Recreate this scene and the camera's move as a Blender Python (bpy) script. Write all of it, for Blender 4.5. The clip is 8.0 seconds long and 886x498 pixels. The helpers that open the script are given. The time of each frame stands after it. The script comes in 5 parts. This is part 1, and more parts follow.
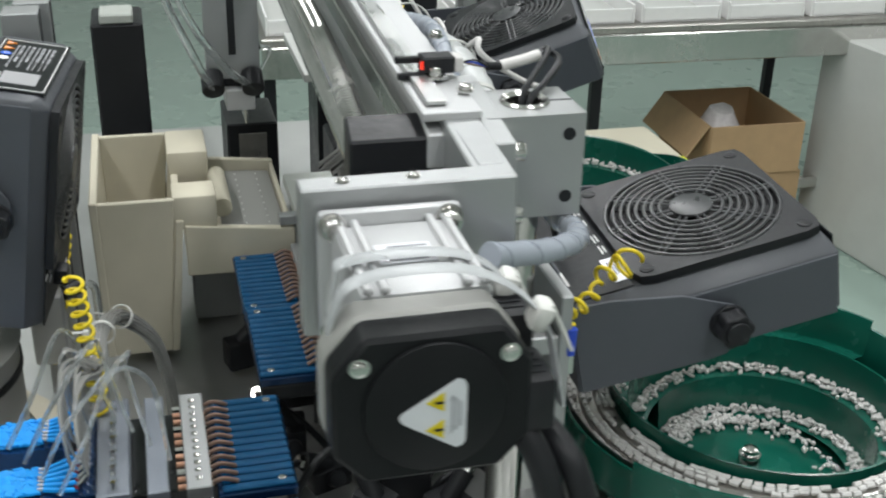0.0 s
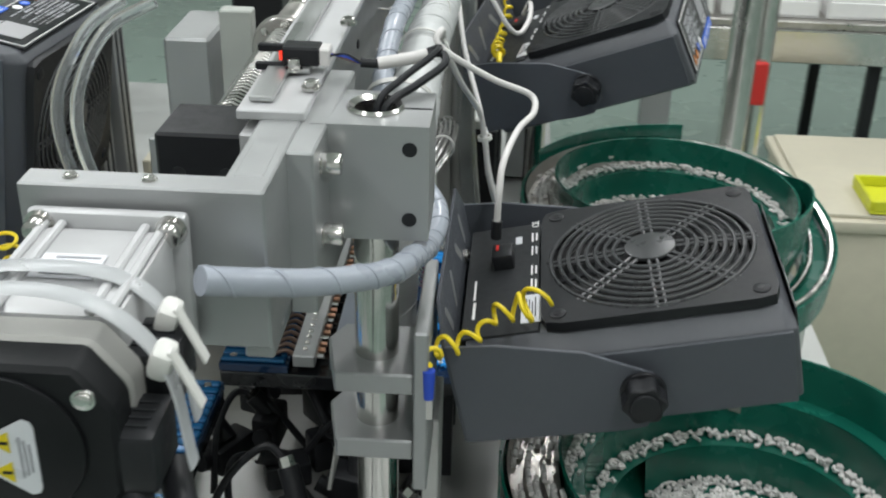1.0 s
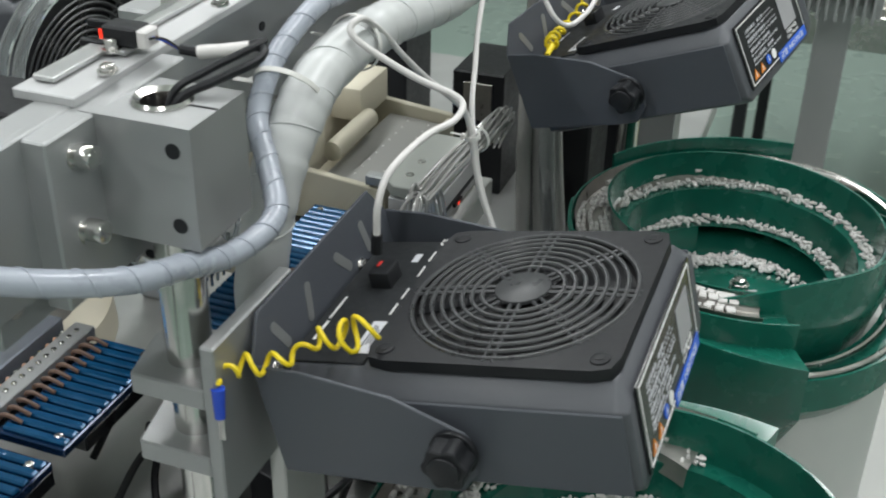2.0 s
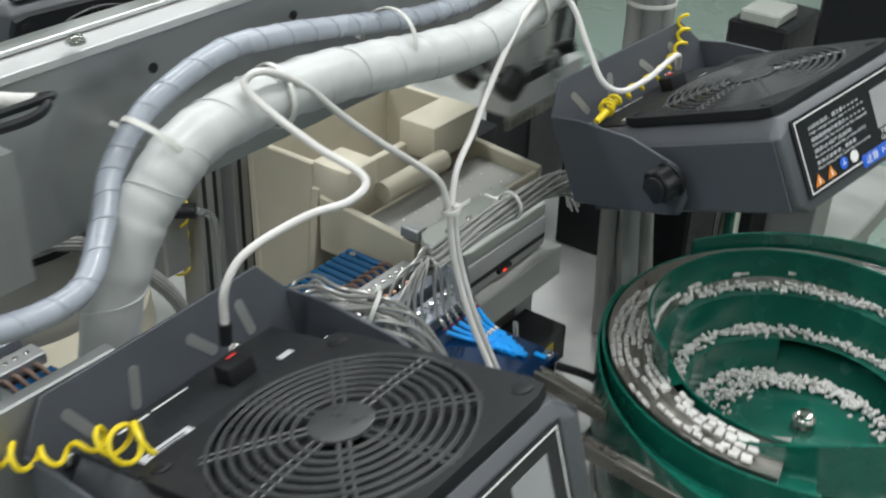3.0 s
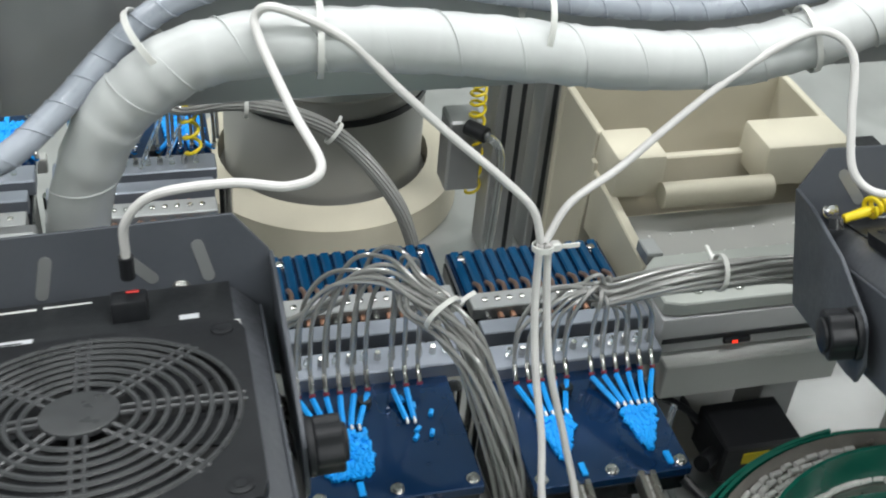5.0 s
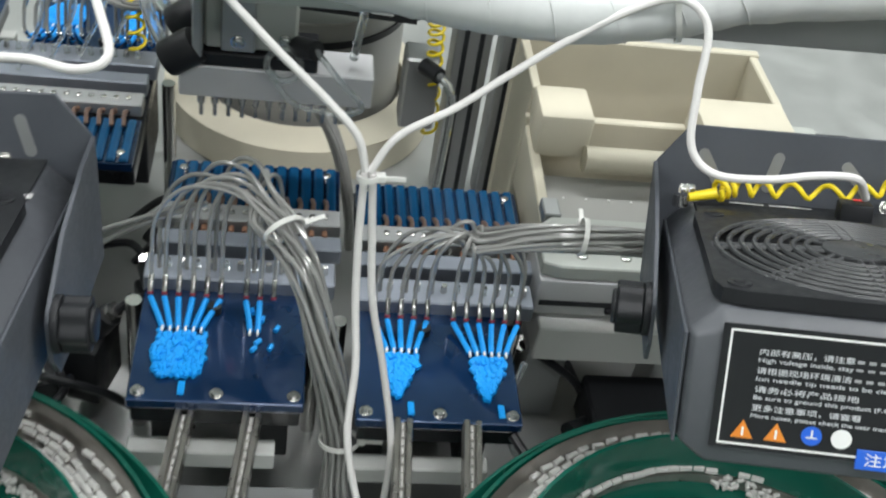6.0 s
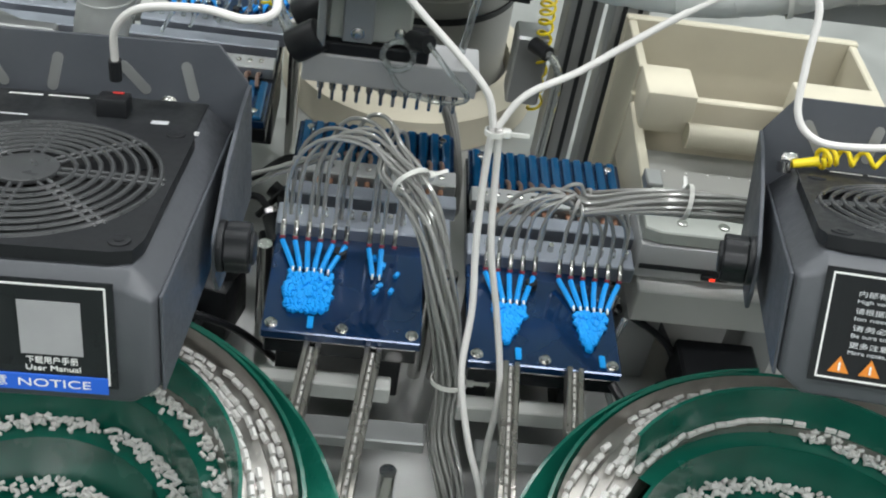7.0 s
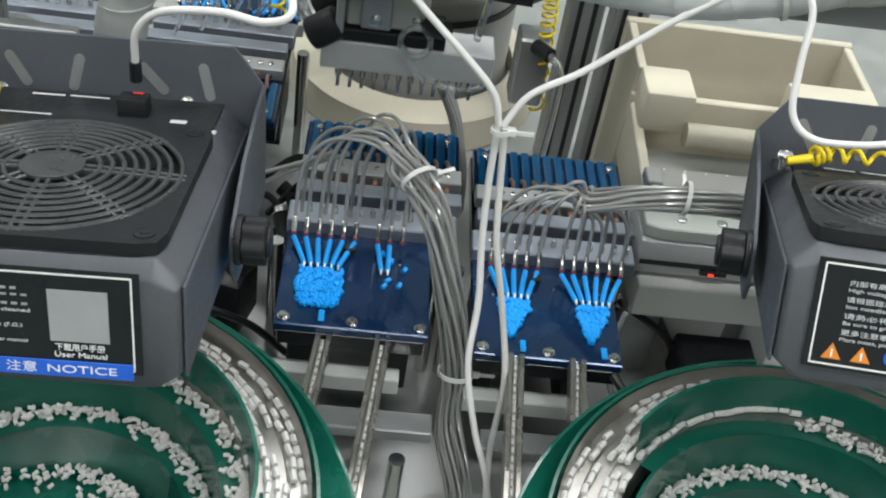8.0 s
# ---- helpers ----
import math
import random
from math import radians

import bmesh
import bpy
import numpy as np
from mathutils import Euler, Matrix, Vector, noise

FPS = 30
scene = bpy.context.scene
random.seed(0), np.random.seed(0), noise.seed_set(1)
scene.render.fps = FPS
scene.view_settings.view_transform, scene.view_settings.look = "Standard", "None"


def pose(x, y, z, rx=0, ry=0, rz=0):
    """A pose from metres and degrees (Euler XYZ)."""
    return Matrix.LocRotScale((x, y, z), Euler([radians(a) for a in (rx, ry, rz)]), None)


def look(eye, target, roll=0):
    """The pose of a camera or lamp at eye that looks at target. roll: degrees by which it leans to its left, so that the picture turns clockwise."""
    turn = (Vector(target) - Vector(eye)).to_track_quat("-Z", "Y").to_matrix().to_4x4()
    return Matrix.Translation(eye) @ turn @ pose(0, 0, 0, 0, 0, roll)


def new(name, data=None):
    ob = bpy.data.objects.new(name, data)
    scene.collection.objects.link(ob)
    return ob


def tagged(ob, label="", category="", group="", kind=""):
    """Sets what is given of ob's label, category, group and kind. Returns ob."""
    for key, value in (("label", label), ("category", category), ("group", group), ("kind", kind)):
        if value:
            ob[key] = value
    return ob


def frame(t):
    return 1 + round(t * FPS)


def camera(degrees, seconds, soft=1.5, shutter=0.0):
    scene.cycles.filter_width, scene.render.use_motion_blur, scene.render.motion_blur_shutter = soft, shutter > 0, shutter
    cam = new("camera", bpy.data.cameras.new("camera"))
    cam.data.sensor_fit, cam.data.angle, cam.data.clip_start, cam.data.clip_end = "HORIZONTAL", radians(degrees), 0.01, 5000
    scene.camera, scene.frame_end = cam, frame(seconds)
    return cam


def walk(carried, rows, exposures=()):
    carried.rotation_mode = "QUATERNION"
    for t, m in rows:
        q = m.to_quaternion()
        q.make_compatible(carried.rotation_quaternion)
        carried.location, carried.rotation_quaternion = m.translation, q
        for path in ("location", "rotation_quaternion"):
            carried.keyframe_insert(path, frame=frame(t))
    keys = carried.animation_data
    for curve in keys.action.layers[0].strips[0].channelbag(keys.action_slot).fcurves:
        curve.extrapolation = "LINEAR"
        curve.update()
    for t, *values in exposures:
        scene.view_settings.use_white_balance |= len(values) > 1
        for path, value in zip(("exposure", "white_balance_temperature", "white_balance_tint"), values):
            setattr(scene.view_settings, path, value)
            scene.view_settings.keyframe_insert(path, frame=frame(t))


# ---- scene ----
cam = camera(42.2, 8.0, soft=2.0, shutter=0.3)

PATH = [
    (0, look((-0.366, -0.678, 1.421), (0.106, 1.065, 0.561), 1.5)),
    (0.5, look((-0.229, -0.673, 1.407), (0.051, 1.1, 0.525), 1.6)),
    (1, look((-0.094, -0.621, 1.418), (-0.183, 1.152, 0.497), 1.3)),
    (1.5, look((0.002, -0.566, 1.42), (-0.332, 1.166, 0.477), 1.7)),
    (1.7, look((0.057, -0.537, 1.421), (-0.375, 1.161, 0.456), 1.5)),
    (2.8, look((0.257, -0.357, 1.42), (-0.694, 1.088, 0.416), 1.4)),
    (3, look((0.265, -0.294, 1.42), (-0.746, 1.112, 0.42), 1.8)),
    (3.5, look((0.291, -0.187, 1.425), (-0.828, 1.111, 0.394), 3.4)),
    (4, look((0.374, -0.116, 1.436), (-0.97, 0.874, 0.336), 2.7)),
    (4.2, look((0.389, -0.089, 1.434), (-1.026, 0.772, 0.312), 3.1)),
    (5.3, look((0.313, 0.094, 1.425), (-1.206, 0.497, 0.188), 6.7)),
    (5.5, look((0.312, 0.133, 1.42), (-1.193, 0.518, 0.161), 8.2)),
    (6, look((0.363, 0.184, 1.435), (-1.137, 0.471, 0.145), 10.4)),
    (6.5, look((0.4, 0.166, 1.441), (-1.099, 0.362, 0.132), 10.7)),
    (7, look((0.42, 0.153, 1.446), (-1.082, 0.319, 0.136), 10.1)),
    (7.5, look((0.428, 0.151, 1.45), (-1.077, 0.321, 0.143), 10.2)),
    (8, look((0.441, 0.147, 1.457), (-1.065, 0.313, 0.151), 10.0)),
]
walk(cam, PATH, exposures=[(0, -0.22), (1.0, -0.24), (1.7, -0.24), (3.0, -0.10), (4.2, -0.07), (5.3, 0.10), (5.9, 0.12), (6.5, 0.13), (8.0, 0.08)])


# ---- world, lights ----
world = bpy.data.worlds.new("factory_air")
scene.world = world
world.use_nodes = True
bgn = world.node_tree.nodes["Background"]
bgn.inputs[0].default_value = (0.80, 0.86, 0.84, 1)
bgn.inputs[1].default_value = 0.10



def ceiling_lamp(x, y, rz, power):
    d = bpy.data.lights.new("tube_light", "AREA")
    d.shape, d.size, d.size_y, d.energy = "RECTANGLE", 1.5, 0.20, power
    d.color = (0.995, 1.0, 1.015)
    ob = new("tube_light", d)
    ob.matrix_world = pose(x, y, 2.95, 0, 0, rz)
    return ob


LAMPS = [(-1.3, -1.6), (-1.3, 0.2), (-1.3, 2.0), (0.3, -1.6), (0.3, 0.6), (0.3, 2.3), (2.1, -1.0), (2.1, 0.8), (2.1, 2.5)]
for lx, ly in LAMPS:
    ceiling_lamp(lx, ly, 90, 20 if lx < 0 else 24 if lx < 1 else 15)

# ---- materials ----


def material(name, color, rough=0.5, metal=0.0, vary=0.12, scale=60.0, bump=0.0, bump_scale=400.0, coat=0.0, trans=0.0, ior=1.45, emit=None, stretch=(1, 1, 1), rough_vary=0.1, piece=0.0):
    m = bpy.data.materials.new(name)
    m.use_nodes = True
    nt = m.node_tree
    b = nt.nodes["Principled BSDF"]
    b.inputs["Roughness"].default_value = rough
    b.inputs["Metallic"].default_value = metal
    b.inputs["Coat Weight"].default_value = coat
    b.inputs["Coat Roughness"].default_value = 0.08
    b.inputs["Transmission Weight"].default_value = trans
    b.inputs["IOR"].default_value = ior
    tc = nt.nodes.new("ShaderNodeTexCoord")
    mp = nt.nodes.new("ShaderNodeMapping")
    mp.inputs["Scale"].default_value = stretch
    nt.links.new(tc.outputs["Object"], mp.inputs[0])
    n1 = nt.nodes.new("ShaderNodeTexNoise")
    n1.inputs["Scale"].default_value, n1.inputs["Detail"].default_value = scale, 6
    n2 = nt.nodes.new("ShaderNodeTexNoise")
    n2.inputs["Scale"].default_value, n2.inputs["Detail"].default_value = scale * 0.13, 3
    nt.links.new(mp.outputs[0], n1.inputs["Vector"])
    nt.links.new(tc.outputs["Object"], n2.inputs["Vector"])
    add = nt.nodes.new("ShaderNodeMath")
    add.operation = "ADD"
    nt.links.new(n1.outputs[0], add.inputs[0])
    nt.links.new(n2.outputs[0], add.inputs[1])
    if piece:
        oi = nt.nodes.new("ShaderNodeNewGeometry")
        mu = nt.nodes.new("ShaderNodeMath")
        mu.operation = "MULTIPLY_ADD"
        nt.links.new(oi.outputs["Random Per Island"], mu.inputs[0])
        mu.inputs[1].default_value = piece
        nt.links.new(add.outputs[0], mu.inputs[2])
        add = mu
    mr = nt.nodes.new("ShaderNodeMapRange")
    mr.inputs[1].default_value, mr.inputs[2].default_value = 0.6, 1.4
    mr.inputs[3].default_value, mr.inputs[4].default_value = 1 - vary, 1 + vary
    nt.links.new(add.outputs[0], mr.inputs[0])
    mix = nt.nodes.new("ShaderNodeVectorMath")
    mix.operation = "SCALE"
    mix.inputs[0].default_value = color
    nt.links.new(mr.outputs[0], mix.inputs["Scale"])
    nt.links.new(mix.outputs[0], b.inputs["Base Color"])
    rr = nt.nodes.new("ShaderNodeMapRange")
    rr.inputs[1].default_value, rr.inputs[2].default_value = 0.7, 1.3
    rr.inputs[3].default_value, rr.inputs[4].default_value = max(0.02, rough - rough_vary), min(1, rough + rough_vary)
    nt.links.new(add.outputs[0], rr.inputs[0])
    nt.links.new(rr.outputs[0], b.inputs["Roughness"])
    if bump:
        nb = nt.nodes.new("ShaderNodeTexNoise")
        nb.inputs["Scale"].default_value, nb.inputs["Detail"].default_value = bump_scale, 3
        nt.links.new(mp.outputs[0], nb.inputs["Vector"])
        bp = nt.nodes.new("ShaderNodeBump")
        bp.inputs["Strength"].default_value, bp.inputs["Distance"].default_value = bump, 0.0006
        nt.links.new(nb.outputs[0], bp.inputs["Height"])
        nt.links.new(bp.outputs[0], b.inputs["Normal"])
    if emit:
        b.inputs["Emission Color"].default_value = (*emit[:3], 1)
        b.inputs["Emission Strength"].default_value = emit[3]
    return m


ALU = material("anodised_aluminium", (0.38, 0.39, 0.39), 0.45, 0.7, 0.05, 90, 0.08, 900)
ALU_BRUSH = material("brushed_aluminium", (0.52, 0.53, 0.525), 0.33, 0.9, 0.07, 120, 0.12, 500, stretch=(1, 0.06, 1))
ALU_LIGHT = material("light_cast_aluminium", (0.50, 0.505, 0.51), 0.45, 0.35, 0.05, 80, 0.05)
STEEL = material("polished_steel", (0.62, 0.61, 0.59), 0.2, 1.0, 0.08, 60, 0.05, 300)
STEEL_DARK = material("worn_steel_track", (0.44, 0.425, 0.40), 0.36, 0.95, 0.2, 90, 0.15, 350)
SHAFT = material("ground_steel_shaft", (0.63, 0.62, 0.60), 0.17, 1.0, 0.06, 30)
GREY_COAT = material("grey_powder_coat", (0.070, 0.077, 0.090), 0.5, 0.0, 0.08, 300, 0.25, 1600)
GREY_BOX = material("grey_satin_enamel", (0.075, 0.080, 0.090), 0.42, 0.0, 0.06, 260, 0.12, 1500)
BLACK = material("black_plastic", (0.014, 0.015, 0.017), 0.42, 0.0, 0.15, 200, 0.1, 900, ior=1.33)
BLACK_RIB = material("glossy_black_plastic", (0.015, 0.016, 0.018), 0.22, 0.0, 0.15, 200)
BLACK_MATT = material("black_panel", (0.020, 0.022, 0.024), 0.5, 0.0, 0.12, 240, 0.1, 1200, ior=1.36)
BLACK_GLOSS = material("black_glossy_label", (0.012, 0.013, 0.015), 0.18, 0.0, 0.1, 100)
GREEN = material("green_bowl_coating", (0.006, 0.105, 0.072), 0.24, 0.0, 0.18, 50, 0.12, 200, coat=0.3)
WHITE_PELLET = material("white_plastic_pellet", (0.64, 0.63, 0.61), 0.5, 0.0, 0.06, 150, piece=0.5)
CREAM = material("cream_printed_plastic", (0.54, 0.505, 0.40), 0.55, 0.0, 0.06, 40, 0.15, 500)
WHITE_CABLE = material("white_cable_jacket", (0.63, 0.615, 0.60), 0.42, 0.0, 0.04, 80)
WHITE_WRAP = material("white_wrap_film", (0.50, 0.515, 0.51), 0.40, 0.0, 0.10, 25, 0.4, 60, coat=0.10)
GREY_WRAP = material("grey_spiral_wrap", (0.33, 0.36, 0.41), 0.3, 0.0, 0.12, 60, 0.2, 140, coat=0.25)
TIE = material("nylon_tie", (0.64, 0.64, 0.61), 0.4, 0.0, 0.04, 100)
YELLOW = material("yellow_green_wire", (0.80, 0.62, 0.02), 0.4, 0.0, 0.1, 100)
BLUE_CAP = material("blue_terminal_sleeve", (0.02, 0.07, 0.5), 0.4)
BLUE_ACRYL = material("blue_anodised_plate", (0.006, 0.030, 0.090), 0.10, 0.35, 0.2, 30, 0.05, 100, coat=0.6)
BLUE_RIB = material("blue_groove_rib", (0.008, 0.095, 0.23), 0.15, 0.3, 0.15, 60, coat=0.4)
BLUE_PART = material("light_blue_rubber", (0.003, 0.31, 0.80), 0.45, 0.0, 0.10, 150, 0.3, 500, piece=0.3)
COPPER = material("copper_terminal", (0.55, 0.30, 0.20), 0.35, 0.7, 0.15, 200)
BROWN_WIRE = material("brown_wire", (0.16, 0.10, 0.075), 0.5, 0.0, 0.2, 200)
CLEAR_TUBE = material("clear_air_tube", (0.26, 0.26, 0.25), 0.14, 0.15, 0.22, 70, coat=0.5, piece=0.8)
GLASSY = material("clear_hose", (0.80, 0.84, 0.84), 0.08, 0.0, 0.05, 50, trans=0.88, ior=1.25)
MACHINE_GREY = material("grey_painted_steel", (0.40, 0.42, 0.39), 0.5, 0.1, 0.07, 30, 0.08, 500)
DRUM_GREY = material("grey_drum_shell", (0.33, 0.33, 0.31), 0.45, 0.2, 0.08, 20, 0.08, 300)
BASE_WHITE = material("pale_grey_enamel", (0.50, 0.51, 0.49), 0.42, 0.0, 0.05, 20, 0.06, 300)
TABLE = material("machined_base_plate", (0.44, 0.45, 0.44), 0.38, 0.6, 0.10, 25, 0.12, 260)
NYLON_CLEAR = material("milky_nylon_strap", (0.62, 0.64, 0.65), 0.3, 0.0, 0.06, 60, trans=0.45, ior=1.4)
MAGENTA = material("dark_magenta_ring", (0.20, 0.015, 0.035), 0.4)
BLOCK_GREY = material("bluish_grey_block", (0.27, 0.295, 0.34), 0.38, 0.6, 0.10, 70, 0.10, 400)
GRILLE = material("dark_grey_plastic_guard", (0.040, 0.042, 0.044), 0.34, 0.0, 0.15, 200)
CAP_BLACK = material("matt_black_cap", (0.009, 0.010, 0.011), 0.45, 0.0, 0.12, 200, 0.1, 900, ior=1.26)
# near-black colour stands in for the shade deep inside the fan opening
WELL_SHADE = material("fan_well_shade", (0.006, 0.006, 0.007), 0.6, 0.0, 0.1, 90)
RAIL_STEEL = material("worn_rail_steel", (0.40, 0.38, 0.35), 0.3, 0.95, 0.15, 80, 0.1, 400)
FLOOR = material("green_epoxy_floor", (0.28, 0.37, 0.325), 0.28, 0.0, 0.05, 6, 0.05, 60)
WALL = material("painted_wall", (0.80, 0.81, 0.79), 0.6, 0.0, 0.03, 4, 0.05, 200)
CARD = material("brown_cardboard", (0.45, 0.30, 0.165), 0.75, 0.0, 0.10, 30, 0.15, 300)
PLASTIC_BAG = material("clear_bag", (0.7, 0.66, 0.66), 0.2, 0.0, 0.2, 60, 0.5, 60)
WHITE = material("white_print", (0.80, 0.80, 0.79), 0.45, 0.0, 0.03)
PAPER = material("silver_sticker", (0.66, 0.67, 0.70), 0.35, 0.2, 0.05, 100)
ORANGE = material("orange_print", (0.72, 0.24, 0.03), 0.45, 0.0, 0.04)
BLUE_PRINT = material("blue_print", (0.02, 0.12, 0.62), 0.4, 0.0, 0.04)
YELLOW_PRINT = material("yellow_print", (0.62, 0.50, 0.01), 0.45, 0.0, 0.04)
RED = material("red_plastic", (0.55, 0.03, 0.025), 0.4)
YELLOW_BIN = material("yellow_plastic_bin", (0.62, 0.64, 0.03), 0.45, 0.0, 0.06)
RED_LED = material("red_indicator", (0.6, 0.02, 0.01), 0.3, emit=(1.0, 0.05, 0.02, 1.2))
TUBE_GLOW = material("lit_tube", (0.9, 0.9, 0.9), 0.4, emit=(0.93, 1.0, 0.96, 5.0))

# ---- mesh helpers ----


def V(*a):
    return Vector(a)


def bm_box(cx, cy, cz, sx, sy, sz, bevel=0.0008, seg=1, bm=None, m=None):
    own = bmesh.new()
    bmesh.ops.create_cube(own, size=1.0, matrix=Matrix.Translation((cx, cy, cz)) @ Matrix.Diagonal((sx, sy, sz, 1)))
    if bevel > 0:
        bmesh.ops.bevel(own, geom=own.edges[:], offset=min(bevel, 0.45 * min(sx, sy, sz)), segments=seg, affect="EDGES", profile=0.5)
    return merge(own, bm, m)


def merge(own, bm=None, m=None):
    if m is not None:
        own.transform(m)
    if bm is None:
        return own
    me = bpy.data.meshes.new("tmp")
    own.to_mesh(me)
    own.free()
    bm.from_mesh(me)
    bpy.data.meshes.remove(me)
    return bm


def bm_cyl(p0, p1, r0, r1=None, seg=24, bevel=0.0, bm=None):
    p0, p1 = Vector(p0), Vector(p1)
    r1 = r0 if r1 is None else r1
    d = p1 - p0
    own = bmesh.new()
    m = Matrix.Translation((p0 + p1) / 2) @ d.to_track_quat("Z", "Y").to_matrix().to_4x4()
    bmesh.ops.create_cone(own, cap_ends=True, segments=seg, radius1=r0, radius2=r1, depth=d.length, matrix=m)
    if bevel:
        caps = [e for e in own.edges if any(len(f.verts) > 4 for f in e.link_faces)]
        bmesh.ops.bevel(own, geom=caps, offset=bevel, segments=2, affect="EDGES", profile=0.5)
    return merge(own, bm)


def bm_prism(pts, origin, a, b, n, depth, bevel=0.0, bm=None):
    """A flat outline pts (in the axes a, b at origin), extruded by depth along n."""
    o, a, b, n = Vector(origin), Vector(a), Vector(b), Vector(n)
    own = bmesh.new()
    vs = [own.verts.new(o + a * p[0] + b * p[1]) for p in pts]
    f = own.faces.new(vs)
    r = bmesh.ops.extrude_face_region(own, geom=[f])
    bmesh.ops.translate(own, vec=n * depth, verts=[v for v in r["geom"] if isinstance(v, bmesh.types.BMVert)])
    bmesh.ops.recalc_face_normals(own, faces=own.faces[:])
    if bevel:
        bmesh.ops.bevel(own, geom=own.edges[:], offset=bevel, segments=1, affect="EDGES")
    return merge(own, bm)


def bm_lathe(profile, seg=48, centre=(0, 0, 0), bm=None, closed=False):
    own = bmesh.new()
    rings = []
    for r, z in profile:
        if r < 1e-6:
            rings.append([own.verts.new((centre[0], centre[1], centre[2] + z))])
        else:
            rings.append([own.verts.new((centre[0] + r * math.cos(2 * math.pi * k / seg), centre[1] + r * math.sin(2 * math.pi * k / seg), centre[2] + z)) for k in range(seg)])
    pairs = list(zip(rings, rings[1:])) + ([(rings[-1], rings[0])] if closed else [])
    for A, B in pairs:
        for k in range(seg):
            a, b = A[k % len(A)], A[(k + 1) % len(A)]
            c, d = B[(k + 1) % len(B)], B[k % len(B)]
            q = [v for i, v in enumerate((a, b, c, d)) if v not in (a, b, c, d)[:i]]
            if len(q) > 2:
                own.faces.new(q)
    bmesh.ops.recalc_face_normals(own, faces=own.faces[:])
    return merge(own, bm)


def spline(pts, m=8):
    P = [Vector(p) for p in pts]
    P = [2 * P[0] - P[1]] + P + [2 * P[-1] - P[-2]]
    out = []
    for i in range(1, len(P) - 2):
        a, b, c, d = P[i - 1:i + 3]
        for k in range(m):
            s = k / m
            out.append(0.5 * (2 * b + (c - a) * s + (2 * a - 5 * b + 4 * c - d) * s * s + (3 * b - a - 3 * c + d) * s ** 3))
    return out + [P[-2]]


def bm_tube(path, r, seg=10, bm=None, radii=None):
    own = bmesh.new()
    path = [Vector(p) for p in path]
    n = len(path)
    t0 = (path[1] - path[0]).normalized()
    side = t0.orthogonal().normalized()
    rings = []
    for i, p in enumerate(path):
        t = (path[min(i + 1, n - 1)] - path[max(i - 1, 0)]).normalized()
        side = (side - t * side.dot(t)).normalized()
        up = t.cross(side)
        rr = radii[i] if radii else r
        rings.append([own.verts.new(p + (side * math.cos(2 * math.pi * k / seg) + up * math.sin(2 * math.pi * k / seg)) * rr) for k in range(seg)])
    for A, B in zip(rings, rings[1:]):
        for k in range(seg):
            own.faces.new((A[k], A[(k + 1) % seg], B[(k + 1) % seg], B[k]))
    own.faces.new(rings[0][::-1])
    own.faces.new(rings[-1])
    return merge(own, bm)


def bm_torus(centre, R, r, seg=48, ring=8, bm=None):
    prof = [(R + r * math.cos(2 * math.pi * k / ring), r * math.sin(2 * math.pi * k / ring)) for k in range(ring)]
    return bm_lathe(prof, seg, centre, bm, closed=True)


def coil(path, R, turns, m=14):
    """Points of a coil of radius R round a path."""
    P = spline(path, 12)
    n = turns * m
    out, side = [], None
    for k in range(n + 1):
        f = k / n * (len(P) - 1)
        i = min(int(f), len(P) - 2)
        p = P[i].lerp(P[i + 1], f - i)
        t = (P[i + 1] - P[i]).normalized()
        side = t.orthogonal().normalized() if side is None else (side - t * side.dot(t)).normalized()
        a = 2 * math.pi * k / m
        g = k / n * (len(R) - 1) if isinstance(R, list) else 0
        rr = R[int(g)] + (R[min(int(g) + 1, len(R) - 1)] - R[int(g)]) * (g - int(g)) if isinstance(R, list) else R
        out.append(p + (side * math.cos(a) + t.cross(side) * math.sin(a)) * rr)
    return out


def mesh_object(name, bm, mat, sharp=32):
    me = bpy.data.meshes.new(name)
    bm.to_mesh(me)
    bm.free()
    me.materials.append(mat)
    me.polygons.foreach_set("use_smooth", [True] * len(me.polygons))
    me.set_sharp_from_angle(angle=radians(sharp))
    return new(name, me)


def part(name, bm, mat, parent, label="", sharp=32):
    ob = mesh_object(name, bm, mat, sharp)
    ob.parent = parent
    if label:
        tagged(ob, label)
    return ob


def thing(name, label, category, m=None, group="", kind=""):
    ob = new(name)
    ob.empty_display_size = 0.02
    if m is not None:
        ob.matrix_world = m
    return tagged(ob, label, category, group, kind)


def solid(name, bm, mat, label, category, group="", kind="", sharp=32):
    return tagged(mesh_object(name, bm, mat, sharp), label, category, group, kind)


def lettering(name, text, size, m, mat, parent, width=None):
    """Raised print: text in the built-in font, centred on m, lying in its xy plane."""
    cu = bpy.data.curves.new("print", "FONT")
    cu.body, cu.size, cu.align_x, cu.align_y = text, size, "LEFT", "CENTER"
    cu.extrude = 0.00012
    tmp = new("print", cu)
    dg = bpy.context.evaluated_depsgraph_get()
    me = bpy.data.meshes.new_from_object(tmp.evaluated_get(dg))
    bpy.data.objects.remove(tmp)
    xs = [v.co.x for v in me.vertices] or [0, 1]
    w = max(xs) - min(xs)
    s = width / w if width else 1.0
    me.transform(m @ Matrix.Diagonal((s, 1, 1, 1)))
    me.materials.clear()
    me.materials.append(mat)
    ob = new(name, me)
    ob.parent = parent
    return ob


